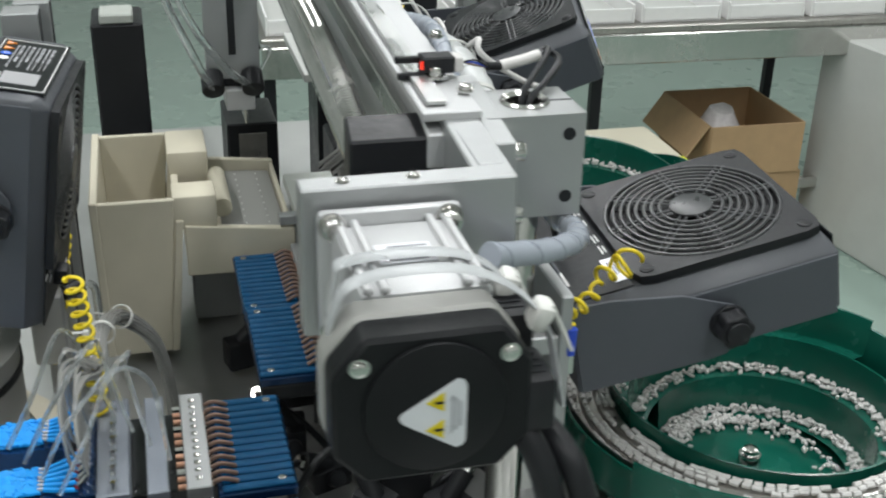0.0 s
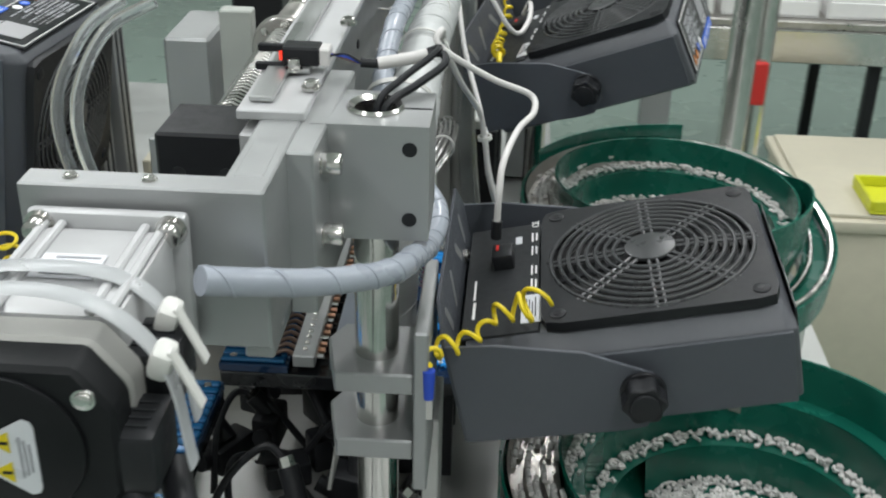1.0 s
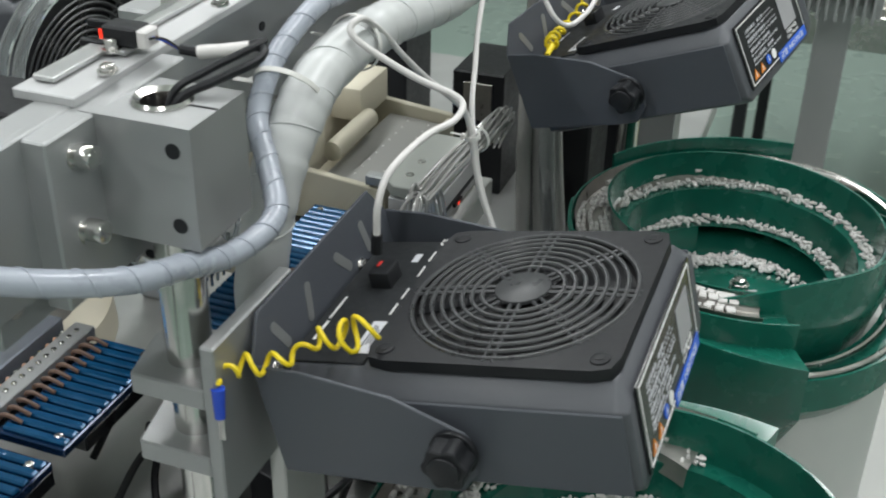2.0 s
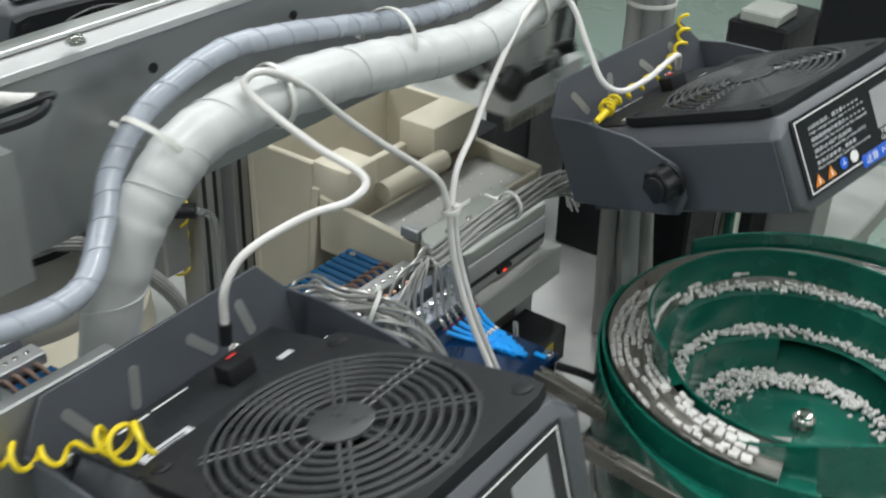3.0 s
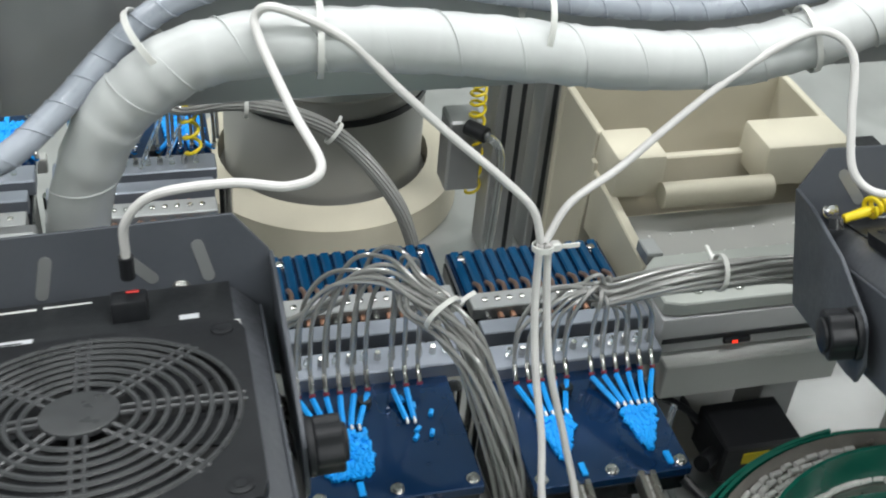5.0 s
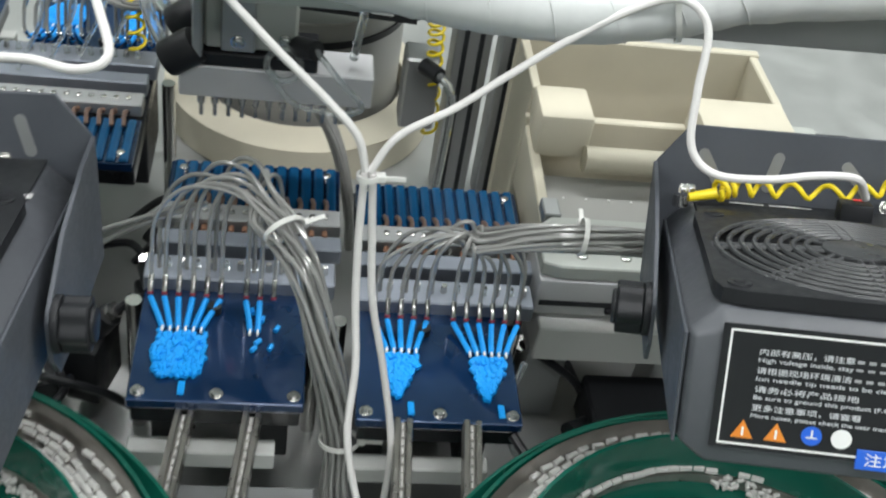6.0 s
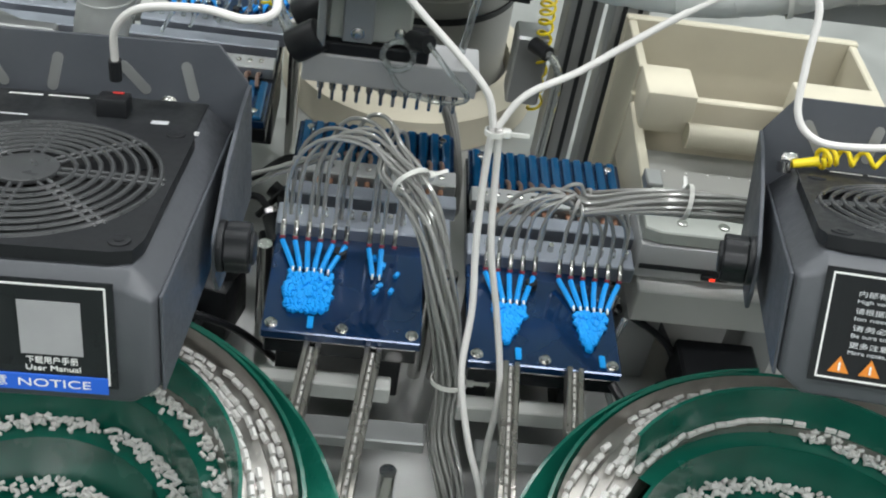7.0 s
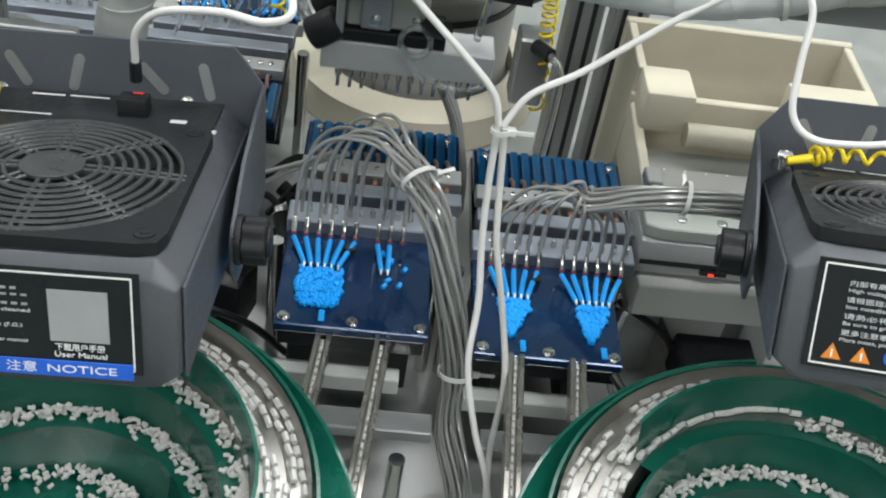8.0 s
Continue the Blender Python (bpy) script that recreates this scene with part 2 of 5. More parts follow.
def hex_screw(name, p, axis, r, h, parent, mat=STEEL, label=""):
    """A socket-head cap screw standing on p along axis."""
    p, axis = Vector(p), Vector(axis).normalized()
    bm = bm_cyl(p, p + axis * h, r, seg=20, bevel=r * 0.15)
    top = p + axis * h
    bm_cyl(top - axis * h * 0.02, top + axis * 0.0002, r * 0.52, seg=6, bm=bm)
    bm_cyl(p - axis * 0.0005, p + axis * 0.0008, r * 1.35, seg=20, bm=bm)
    return part(name, bm, mat, parent, label) if parent else bm

# ---- the room ----
floor = solid("floor", bm_box(0.5, 1.0, -0.05, 9.0, 9.0, 0.1, 0), FLOOR, "smooth pale green epoxy factory floor", "floor", kind="structure")
for nm, args in (("wall_north", (0.5, 5.55, 1.5, 9.2, 0.1, 3.2)), ("wall_south", (0.5, -3.55, 1.5, 9.2, 0.1, 3.2)), ("wall_west", (-4.05, 1.0, 1.5, 0.1, 9.0, 3.2)), ("wall_east", (5.05, 1.0, 1.5, 0.1, 9.0, 3.2))):
    solid(nm, bm_box(*args, 0), WALL, "plain pale painted factory wall", "wall", kind="structure")
solid("ceiling", bm_box(0.5, 1.0, 3.15, 9.2, 9.2, 0.1, 0), WALL, "plain white factory ceiling with tube lights", "ceiling", kind="structure")
for lx, ly in LAMPS:
    fx = thing("ceiling_light", "long white fluorescent ceiling light, switched on", "ceiling light", pose(lx, ly, 3.0, 0, 0, 90), group="ceiling lights")
    part("housing", bm_box(0, 0, 0.05, 1.55, 0.24, 0.06, 0.004), BASE_WHITE, fx)
    part("tube", bm_cyl((-0.75, 0.05, 0.0), (0.75, 0.05, 0.0), 0.013, seg=12), TUBE_GLOW, fx)
    part("tube", bm_cyl((-0.75, -0.05, 0.0), (0.75, -0.05, 0.0), 0.013, seg=12), TUBE_GLOW, fx)

# ---- machine table ----
table = thing("machine_table", "grey steel machine table with a machined aluminium top", "machine table", pose(0, 0, 0))
part("tabletop", bm_box(-0.42, 0.25, 0.785, 0.80, 1.70, 0.03, 0.002), TABLE, table, "machined aluminium base plate")
part("tongue_plate", bm_box(0.06, 0.2075, 0.785, 0.159, 0.115, 0.03, 0.002), MACHINE_GREY, table, "machined aluminium plate between the bowls")
part("lower_shelf", bm_box(0.16, 0.22, 0.61, 0.36, 1.5, 0.025, 0.002), BASE_WHITE, table)
part("cabinet_body", bm_box(-0.42, 0.25, 0.42, 0.76, 1.6, 0.70, 0.004), MACHINE_GREY, table)
for yy in (-0.5, 0.25, 0.95):
    part("leg", bm_box(0.31, yy, 0.30, 0.045, 0.045, 0.59, 0.003), ALU, table)


# ---- ionising blower ----
def ionizer(m, bracket_pitch, plug=True):
    """An ionising air blower: a box with a round grille, hung in a U bracket. Local axes: x to the label end, z out of the grille."""
    ob = thing("ionizing_blower", "dark grey ionizing air blower tilted in its steel bracket", "ionizing blower", m, group="ionizing blowers")
    # housing: bevelled box with a raked label end and sloped upper edges
    bm = bmesh.new()
    secs = [(-0.112, 0.074), (0.066, 0.074), (0.0735, 0.0715)]
    rows = []
    for (u, v), dz in zip(secs, (0, 0, 0)):
        top = -0.006 if u < 0.070 else -0.014
        rows.append([(u if u < 0.070 else 0.0720, -v + 0.010, top), (u if u < 0.070 else 0.0720, v - 0.010, top), (u if u < 0.070 else 0.0732, v + 0.002, -0.018), (u if u < 0.070 else 0.0740, v + 0.002, -0.063), (u if u < 0.070 else 0.0725, v - 0.008, -0.071), (u if u < 0.070 else 0.0725, -v + 0.008, -0.071), (u if u < 0.070 else 0.0740, -v - 0.002, -0.063), (u if u < 0.070 else 0.0732, -v - 0.002, -0.017)])
    vr = [[bm.verts.new(p) for p in r] for r in rows]
    for A, B in zip(vr, vr[1:]):
        for k in range(8):
            bm.faces.new((A[k], A[(k + 1) % 8], B[(k + 1) % 8], B[k]))
    bm.faces.new(vr[0])
    bm.faces.new(vr[-1][::-1])
    bmesh.ops.recalc_face_normals(bm, faces=bm.faces[:])
    bmesh.ops.bevel(bm, geom=bm.edges[:], offset=0.0016, segments=2, affect="EDGES", profile=0.5)
    # the round air opening isn't cut; a near-black disc paints its shaded depth
    housing = part("housing", bm, GREY_BOX, ob, sharp=40)
    # side cover seam
    part("side_cover", bm_box(-0.02, -0.0765, -0.041, 0.180, 0.0016, 0.048, 0.0005), GREY_COAT, ob)
    part("side_cover", bm_box(-0.02, 0.0765, -0.041, 0.180, 0.0016, 0.048, 0.0005), GREY_COAT, ob)
    part("control_panel", bm_box(-0.0865, 0, 0.0006, 0.046, 0.126, 0.0016, 0.0004), BLACK_MATT, ob, "black printed control panel")
    # fan frame: square plate with a round hole
    bm = bmesh.new()
    seg, R, H = 64, 0.0575, 0.0615
    for z, flip in ((0.0068, False), (0.0006, True)):
        inner = [bm.verts.new((R * math.cos(2 * math.pi * k / seg), R * math.sin(2 * math.pi * k / seg), z)) for k in range(seg)]
        outer = []
        for k in range(seg):
            c, s = math.cos(2 * math.pi * k / seg), math.sin(2 * math.pi * k / seg)
            q = min(H / max(abs(c), abs(s)), 0.0835)
            outer.append(bm.verts.new((q * c, q * s, z)))
        for k in range(seg):
            f = (inner[k], outer[k], outer[(k + 1) % seg], inner[(k + 1) % seg])
            bm.faces.new(f[::-1] if flip else f)
        if not flip:
            top_i, top_o = inner, outer
        else:
            for k in range(seg):
                j = (k + 1) % seg
                bm.faces.new((top_o[k], outer[k], outer[j], top_o[j]))
                bm.faces.new((inner[k], top_i[k], top_i[j], inner[j]))
    frame_ob = part("fan_frame", bm, BLACK, ob)
    # flat disc just under the rings, coloured as the shade of a deeper well
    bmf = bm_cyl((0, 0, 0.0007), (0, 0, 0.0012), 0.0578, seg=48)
    part("fan_well", bmf, WELL_SHADE, ob)
    for k in range(7):
        a = 2 * math.pi * k / 7
        pts = [(0.018 * math.cos(a), 0.018 * math.sin(a)), (0.055 * math.cos(a + 0.25), 0.055 * math.sin(a + 0.25)), (0.055 * math.cos(a + 0.75), 0.055 * math.sin(a + 0.75)), (0.018 * math.cos(a + 0.6), 0.018 * math.sin(a + 0.6))]
        part("fan_blade", bm_prism(pts, (0, 0, 0.0013), (1, 0, 0), (0, 1, 0), (0, 0, 1), 0.0006 + 0.0004 * (k % 2)), BLACK, ob)
    grille = part("grille", bm_cyl((0, 0, 0.0080), (0, 0, 0.0105), 0.0142, seg=32, bevel=0.0006), GRILLE, ob, "black plastic finger guard with rings and double spokes")
    for k in range(8):
        r = 0.0205 + 0.0051 * k
        part("ring", bm_torus((0, 0, 0.0092 - 0.0025 * (r / 0.057) ** 2), r, 0.0012, 56, 6), GRILLE, grille)
    for k in range(8):
        a = 2 * math.pi * (k + 0.03) / 8
        bms = bmesh.new()
        for off in (-0.0022, 0.0022):
            d, e = V(math.cos(a), math.sin(a), 0), V(-math.sin(a), math.cos(a), 0) * off
            bm_tube([d * 0.0125 + e + V(0, 0, 0.0088), d * 0.035 + e + V(0, 0, 0.0080), d * 0.0585 + e + V(0, 0, 0.0062)], 0.0011, 6, bm=bms)
        part("spoke", bms, GRILLE, grille)
    for sx in (-1, 1):
        for sy in (-1, 1):
            b = bm_cyl((sx * 0.0525, sy * 0.0525, 0.0060), (sx * 0.0525, sy * 0.0525, 0.0076), 0.0046, seg=20, bevel=0.0005)
            bm_cyl((sx * 0.0525, sy * 0.0525, 0.0074), (sx * 0.0525, sy * 0.0525, 0.0079), 0.0022, seg=6, bm=b)
            part("screw", b, BLACK, ob)
    # control panel fittings: socket, switch prints, sticker
    sock = part("power_socket", bm_box(-0.086, 0.0171, 0.006, 0.013, 0.0165, 0.011, 0.0012, 2), BLACK, ob, "square black power socket")
    part("switch_light", bm_box(-0.089, 0.0190, 0.0119, 0.002, 0.006, 0.0008, 0.0003), RED, sock)
    part("sticker", bm_box(-0.0685, -0.040, 0.0018, 0.012, 0.030, 0.0006, 0.0002), PAPER, ob, "silver serial-number sticker with unreadable print")
    for k in range(4):
        part("print_bar", bm_box(-0.0712 + 0.0018 * k, -0.040 + 0.001 * (k % 2), 0.0022, 0.0007, 0.021 - 0.004 * (k % 3), 0.0003, 0), BLACK, ob)
    for vv in (0.045, 0.028, 0.004, -0.012):
        for k in range(2):
            part("print_bar", bm_box(-0.0685 + 0.0026 * k, vv, 0.0016, 0.0011, 0.011 - 0.002 * k, 0.0003, 0), WHITE, ob)
    part("print_bar", bm_box(-0.0775, 0.043, 0.0016, 0.0042, 0.009, 0.0003, 0), PAPER, ob)
    lettering("mark", "CE", 0.0065, Matrix.Translation((-0.0665, 0.0580, 0.0016)) @ pose(0, 0, 0, 0, 0, 90), WHITE, ob)
    part("print_bar", bm_box(-0.103, -0.035, 0.0016, 0.0016, 0.018, 0.0003, 0), WHITE, ob)
    part("print_bar", bm_box(-0.1035, -0.012, 0.0016, 0.0012, 0.022, 0.0003, 0), WHITE, ob)
    # label end: warning plate lying on the raked face
    rake = math.degrees(math.atan2(0.0008, 0.045))
    E = Matrix.Translation((0.0742, 0, -0.0375)) @ pose(0, 0, 0, 90 - rake, 0, 90) @ pose(0, 0, 0, 0, 0, 0)
    plate = part("label_plate", merge(bm_box(-0.0025, 0.001, 0, 0.121, 0.052, 0.0010, 0.0), None, E), BLACK_GLOSS, ob, "glossy black warning label with white border")
    edge = bmesh.new()
    for cx, cy, sx, sy in ((-0.0026, 0.0247, 0.1143, 0.0008), (-0.0026, -0.0228, 0.1143, 0.0008), (0.0545, 0.001, 0.0008, 0.0480), (-0.0597, 0.001, 0.0008, 0.0480)):
        bm_box(cx, cy, 0.0007, sx, sy, 0.0004, 0, bm=edge)
    part("border", merge(edge, None, E), WHITE, plate)
    lines = ("内部有高压，请注意", "High voltage inside, stay", "请根据现场环境清洁", "Ion needle tip needs to be cleaned", "请务必将产品接地", "Be sure to ground this product (F.G.)", "更多注意事项，请查看", "More notes, please check the user manual")
    bar_grey = bpy.data.materials.get("dim_print") or material("dim_print", (0.34, 0.34, 0.35), 0.5)
    spans = (0.056, 0.058, 0.060, 0.058, 0.040, 0.054, 0.042, 0.056)
    for k, (tx, span) in enumerate(zip(lines, spans)):
        y = 0.0165 - 0.0078 * (k // 2) - 0.0033 * (k % 2)
        wide = span if k > 2 else 0.036
        lettering("print_line", tx, 0.0029 if k % 2 == 0 else 0.0025, E @ Matrix.Translation((-0.0485, y, 0.0007)), PAPER, plate, wide)
        x = -0.0485 + wide + 0.001
        while x < -0.0485 + span - 0.003:
            part("print_bar", merge(bm_box(x + 0.0016, y, 0.0007, 0.0026, 0.0012 - 0.0003 * (k % 2), 0.0003, 0), None, E), bar_grey, plate)
            x += 0.0044
    for k in range(2):
        cx = -0.0507 + 0.0130 * k
        part("warning_sign", merge(bm_prism([(-0.0044, -0.0034), (0.0044, -0.0034), (0, 0.0042)], (cx, -0.0165, 0.0006), (1, 0, 0), (0, 1, 0), (0, 0, 1), 0.0005), None, E), ORANGE, plate)
        part("print_bar", merge(bm_box(cx, -0.0170, 0.0012, 0.0009, 0.0038, 0.0003, 0), None, E), WHITE, plate)
    for k, mt in enumerate((BLUE_PRINT, WHITE)):
        part("round_sign", merge(bm_cyl((-0.0240 + 0.0115 * k, -0.0160, 0.0006), (-0.0240 + 0.0115 * k, -0.0160, 0.0011), 0.0040, seg=24), None, E), mt, plate)
    part("print_bar", merge(bm_box(-0.0240, -0.0150, 0.0012, 0.0007, 0.0032, 0.0003, 0), None, E), WHITE, plate)
    part("print_bar", merge(bm_box(-0.0240, -0.0167, 0.0012, 0.0042, 0.0006, 0.0003, 0), None, E), WHITE, plate)
    part("code_patch", merge(bm_box(0.0310, 0.004, 0.0008, 0.0262, 0.0262, 0.0004, 0), None, E), bar_grey, plate, "plain grey square patch")
    lettering("print_line", "下载用户手册", 0.0040, E @ Matrix.Translation((0.0195, -0.0125, 0.0007)), WHITE, plate, 0.022)
    lettering("print_line", "User Manual", 0.0038, E @ Matrix.Translation((0.0190, -0.0163, 0.0007)), WHITE, plate, 0.0232)
    note = part("notice_tag", merge(bm_box(0.024, -0.0235, 0.0010, 0.060, 0.0084, 0.0007, 0.0002), None, E), BLUE_PRINT, plate, "blue notice tag")
    lettering("print_line", "注意", 0.0060, E @ Matrix.Translation((-0.0030, -0.0237, 0.0014)), WHITE, note, 0.0135)
    lettering("print_line", "NOTICE", 0.0056, E @ Matrix.Translation((0.0150, -0.0237, 0.0014)), WHITE, note, 0.0310)
    # U bracket, turned about the knobs
    piv = Matrix.Translation((-0.015, 0, -0.038))
    B = piv @ pose(0, 0, 0, 0, -bracket_pitch, 0) @ piv.inverted()
    bm = bmesh.new()
    # back plate with slots cut as gaps between strips
    outline = [(-0.084, -0.062), (0.084, -0.062), (0.084, 0.007), (0.068, 0.028), (-0.068, 0.028), (-0.084, 0.007)]
    bm_prism(outline, (-0.1195, 0, 0), (0, 1, 0), (0, 0, 1), (-1, 0, 0), 0.0022, 0.0004, bm=bm)
    bracket = part("bracket", merge(bm, None, B), GREY_COAT, ob, "grey powder-coated steel U bracket")
    arm = [(-0.120, -0.062), (-0.120, 0.0065), (-0.092, 0.0035), (-0.044, -0.0085), (-0.0085, -0.0275), (-0.0055, -0.032), (-0.0055, -0.052), (-0.016, -0.0645), (-0.030, -0.0655)]
    for sgn in (-1, 1):
        part("arm", merge(bm_prism(arm, (0, sgn * 0.0835, 0), (1, 0, 0), (0, 0, 1), (0, sgn, 0), 0.0022, 0.0004), None, B), GREY_COAT, bracket)
    for vv, tilt in ((-0.022, -14), (0.0215, 42), (0.052, 12), (-0.055, 30)):
        c, sn = math.sin(radians(tilt)), math.cos(radians(tilt))
        ax, ay = V(0, c, -sn), V(0, sn, c)
        cap = [(0.0085 * (1 if q < 9 else -1) + 0.0030 * math.cos(math.pi * (q if q < 9 else q) / 8 - math.pi / 2 - (math.pi / 8 if q > 8 else 0)), 0.0030 * math.sin(math.pi * q / 8 - math.pi / 2 - (math.pi / 8 if q > 8 else 0))) for q in range(18)]
        sl = bm_prism(cap, V(-0.1196, vv, 0.0055), ax, ay, V(1, 0, 0), 0.0004)
        part("slot", merge(sl, None, B), ALU, bracket, "slot showing bare metal behind")
    for sgn in (-1, 1):
        kb = bm_cyl((-0.015, sgn * 0.0857, -0.038), (-0.015, sgn * 0.0890, -0.038), 0.0130, seg=32, bevel=0.0006)
        part("washer", kb, BLACK, ob)
        prof = bmesh.new()
        n = 42
        pts = []
        for k in range(n):
            a = 2 * math.pi * k / n
            r = 0.0118 + 0.0011 * math.cos(6 * a)
            pts.append((r * math.cos(a), r * math.sin(a)))
        bm_prism(pts, (-0.015, sgn * 0.0890, -0.038), (1, 0, 0), (0, 0, 1), (0, sgn, 0), 0.0125, 0.0008, bm=prof)
        bm_cyl((-0.015, sgn * 0.1010, -0.038), (-0.015, sgn * 0.1035, -0.038), 0.0085, seg=24, bevel=0.001, bm=prof)
        part("knob", prof, BLACK, ob, "black fluted clamping knob")
    # the fan fills most of the top; its frame stands 6 mm above the lid and panel
    wide_fan = Matrix.Translation((0, 0, -0.006)) @ Matrix.Diagonal((1.086, 1.086, 1, 1))
    for p in ob.children_recursive:
        kind = p.name.split(".")[0]
        if kind in ("fan_frame", "fan_well", "fan_blade", "grille", "ring", "spoke", "screw"):
            p.data.transform(wide_fan)
        elif kind in ("control_panel", "power_socket", "switch_light", "sticker", "mark") or (kind == "print_bar" and p.parent == ob):
            p.data.transform(Matrix.Translation((-0.005, 0, -0.006)))
    for vv in (-0.066, 0.040):
        hex_screw("bracket_screw", B @ V(-0.1195, vv, -0.008), (1, 0, 0.2), 0.0034, 0.0035, bracket)
    return ob


def ion_pose(x, y, z, yaw, pitch, roll):
    return Matrix.Translation((x, y, z)) @ pose(0, 0, 0, 0, 0, yaw) @ pose(0, 0, 0, 0, -pitch, 0) @ pose(0, 0, 0, roll, 0, 0)


ION_A = ion_pose(0.0007, 0.0028, 1.0990, -1.7, 12.6, 3.1)
RB = ion_pose(0, 0, 0, -16.1, 23.0, 8.5)
ION_B = Matrix.Translation(V(0.0010, 0.4425, 1.0895) - RB @ V(-0.015, 0, -0.038)) @ RB
ion_a = ionizer(ION_A, 0)
tagged(ion_a, "dark grey ionizing air blower tilted above a feeder bowl")
ion_b = ionizer(ION_B, -3.5)
tagged(ion_b, "dark grey ionizing air blower turned inward, warning label facing out")
uc = V(0.15, -0.03, 0.985).normalized()
vc = V(-0.11, -0.985, 0.03)
vc = (vc - uc * vc.dot(uc)).normalized()
nc = uc.cross(vc)
ION_C = Matrix((uc, vc, nc)).transposed().to_4x4()
ION_C = Matrix.Translation(V(-0.4200, 0.2160, 1.1640) - (ION_C @ V(0.080, 0, 0))) @ ION_C
ion_c = ionizer(ION_C, 90)
tagged(ion_c, "dark grey ionizing air blower standing upright across the gantry")


# ---- vibratory bowl feeder ----
TOP_SCALE = 0.93


def bowl(m, hand, label):
    """A green vibratory feeder bowl. hand: which way its track climbs."""
    ob = thing("feeder_bowl", label, "feeder bowl", m, group="vibratory feeder bowls")
    # climbing inner track
    bm = bmesh.new()
    w, pitch, r0 = 0.019, 0.031, 0.072
    n, turns = 60, 2.3
    N = int(n * turns)

    def rz(k, dr=0.0, dz=0.0):
        a = hand * 2 * math.pi * k / n + 2.2
        r, z = r0 + w * k / n + dr, pitch * k / n + dz
        return V(r * math.cos(a), r * math.sin(a), z)

    rowA = [bm.verts.new(rz(k)) for k in range(N + 1)]
    rowB = [bm.verts.new(rz(k, w * 0.80, -0.001)) for k in range(N + 1)]
    rowC = [bm.verts.new(rz(k, w, pitch - 0.0005)) for k in range(N + 1)]
    rowD = [bm.verts.new(rz(k, w + 0.0022, pitch - 0.0005)) for k in range(N + 1)]
    for A, B in ((rowA, rowB), (rowB, rowC), (rowC, rowD)):
        for k in range(N):
            bm.faces.new((A[k], A[k + 1], B[k + 1], B[k]))
    track = part("track", bm, GREEN, ob, "green coated spiral track")
    # rim wall and outer shell
    part("shell", bm_lathe([(0.0, -0.012), (0.085, -0.010), (0.118, 0.015), (0.1305, 0.052), (0.1318, 0.058), (0.1345, 0.058), (0.1335, 0.052), (0.122, 0.008), (0.088, -0.02), (0.0, -0.022)], 72), GREEN, ob, "glossy green bowl shell")
    part("bowl_floor", bm_lathe([(0.0, 0.006), (0.05, 0.003), (0.078, -0.001)], 48), GREEN, ob, "green bowl floor with loose pellets")
    # upper rim wall: stands all round but for the opening to the sorting track
    n2 = 72

    def ang(f):
        return hand * 2 * math.pi * f - hand * 1.2

    def lift(f):
        g = min(1.0, max(0.0, (f - 0.02) / 0.36))
        return 0.010 + 0.052 * g * g * (3 - 2 * g)

    bm = bmesh.new()
    rows = []
    for k in range(61):
        f = -0.155 + 0.555 * k / 60
        e = min(1.0, k / 22.0, (60 - k) / 26.0)
        a = ang(f)
        top = 0.058 + 0.037 * e * e * (3 - 2 * e)
        rows.append([bm.verts.new((r * math.cos(a), r * math.sin(a), z)) for r, z in ((0.1322, 0.050), (0.1335, top), (0.1358, top), (0.1345, 0.050))])
    for A, B in zip(rows, rows[1:]):
        for i in range(4):
            bm.faces.new((A[i], A[(i + 1) % 4], B[(i + 1) % 4], B[i]))
    bm.faces.new(rows[0][::-1])
    bm.faces.new(rows[-1])
    bmesh.ops.recalc_face_normals(bm, faces=bm.faces[:])
    part("rim_wall", bm, GREEN, ob, "raised green rim wall")
    # outer gutter with lip
    bm = bmesh.new()
    prof = [(0.133, 0.006), (0.136, 0.0), (0.162, 0.0), (0.1665, 0.013), (0.1688, 0.013), (0.166, -0.020), (0.150, -0.040), (0.134, -0.030)]
    ringv = []
    for k in range(n2 + 1):
        f = k / n2
        a = ang(f)
        ringv.append([bm.verts.new((r * math.cos(a), r * math.sin(a), z + lift(f))) for r, z in prof])
    for A, B in zip(ringv, ringv[1:]):
        for i in range(len(prof)):
            j = (i + 1) % len(prof)
            bm.faces.new((A[i], A[j], B[j], B[i]))
    bm.faces.new(ringv[0][::-1])
    bm.faces.new(ringv[-1])
    bmesh.ops.recalc_face_normals(bm, faces=bm.faces[:])
    part("gutter", bm, GREEN, ob, "green outer gutter round the bowl")
    for r, dz, rad in ((0.141, 0.008, 0.0030), (0.161, 0.012, 0.0032)):
        P = []
        for k in range(50):
            f = 0.46 * k / 49
            P.append((r * math.cos(ang(f)), r * math.sin(ang(f)), dz + lift(f)))
        part("rail", bm_tube(P, rad, 8), STEEL, ob, "polished steel rail")
    bm = bmesh.new()
    rows = []
    for k in range(46):
        f = (25 + k) / n2
        a = ang(f)
        w0 = 0.0 if k < 41 else (k - 40) * 0.004
        rows.append([bm.verts.new((r * math.cos(a), r * math.sin(a), z + lift(f))) for r, z in ((0.1225 - w0, -0.004), (0.1265 - w0, 0.0085), (0.138, 0.0085), (0.1395, 0.0055), (0.150, 0.0055), (0.1515, 0.0025), (0.1608, 0.0025), (0.1638, 0.0150))])
    for A, B in zip(rows, rows[1:]):
        for i in range(7):
            bm.faces.new((A[i], A[i + 1], B[i + 1], B[i]))
    part("sorting_track", bm, STEEL_DARK, ob, "stepped steel sorting track")
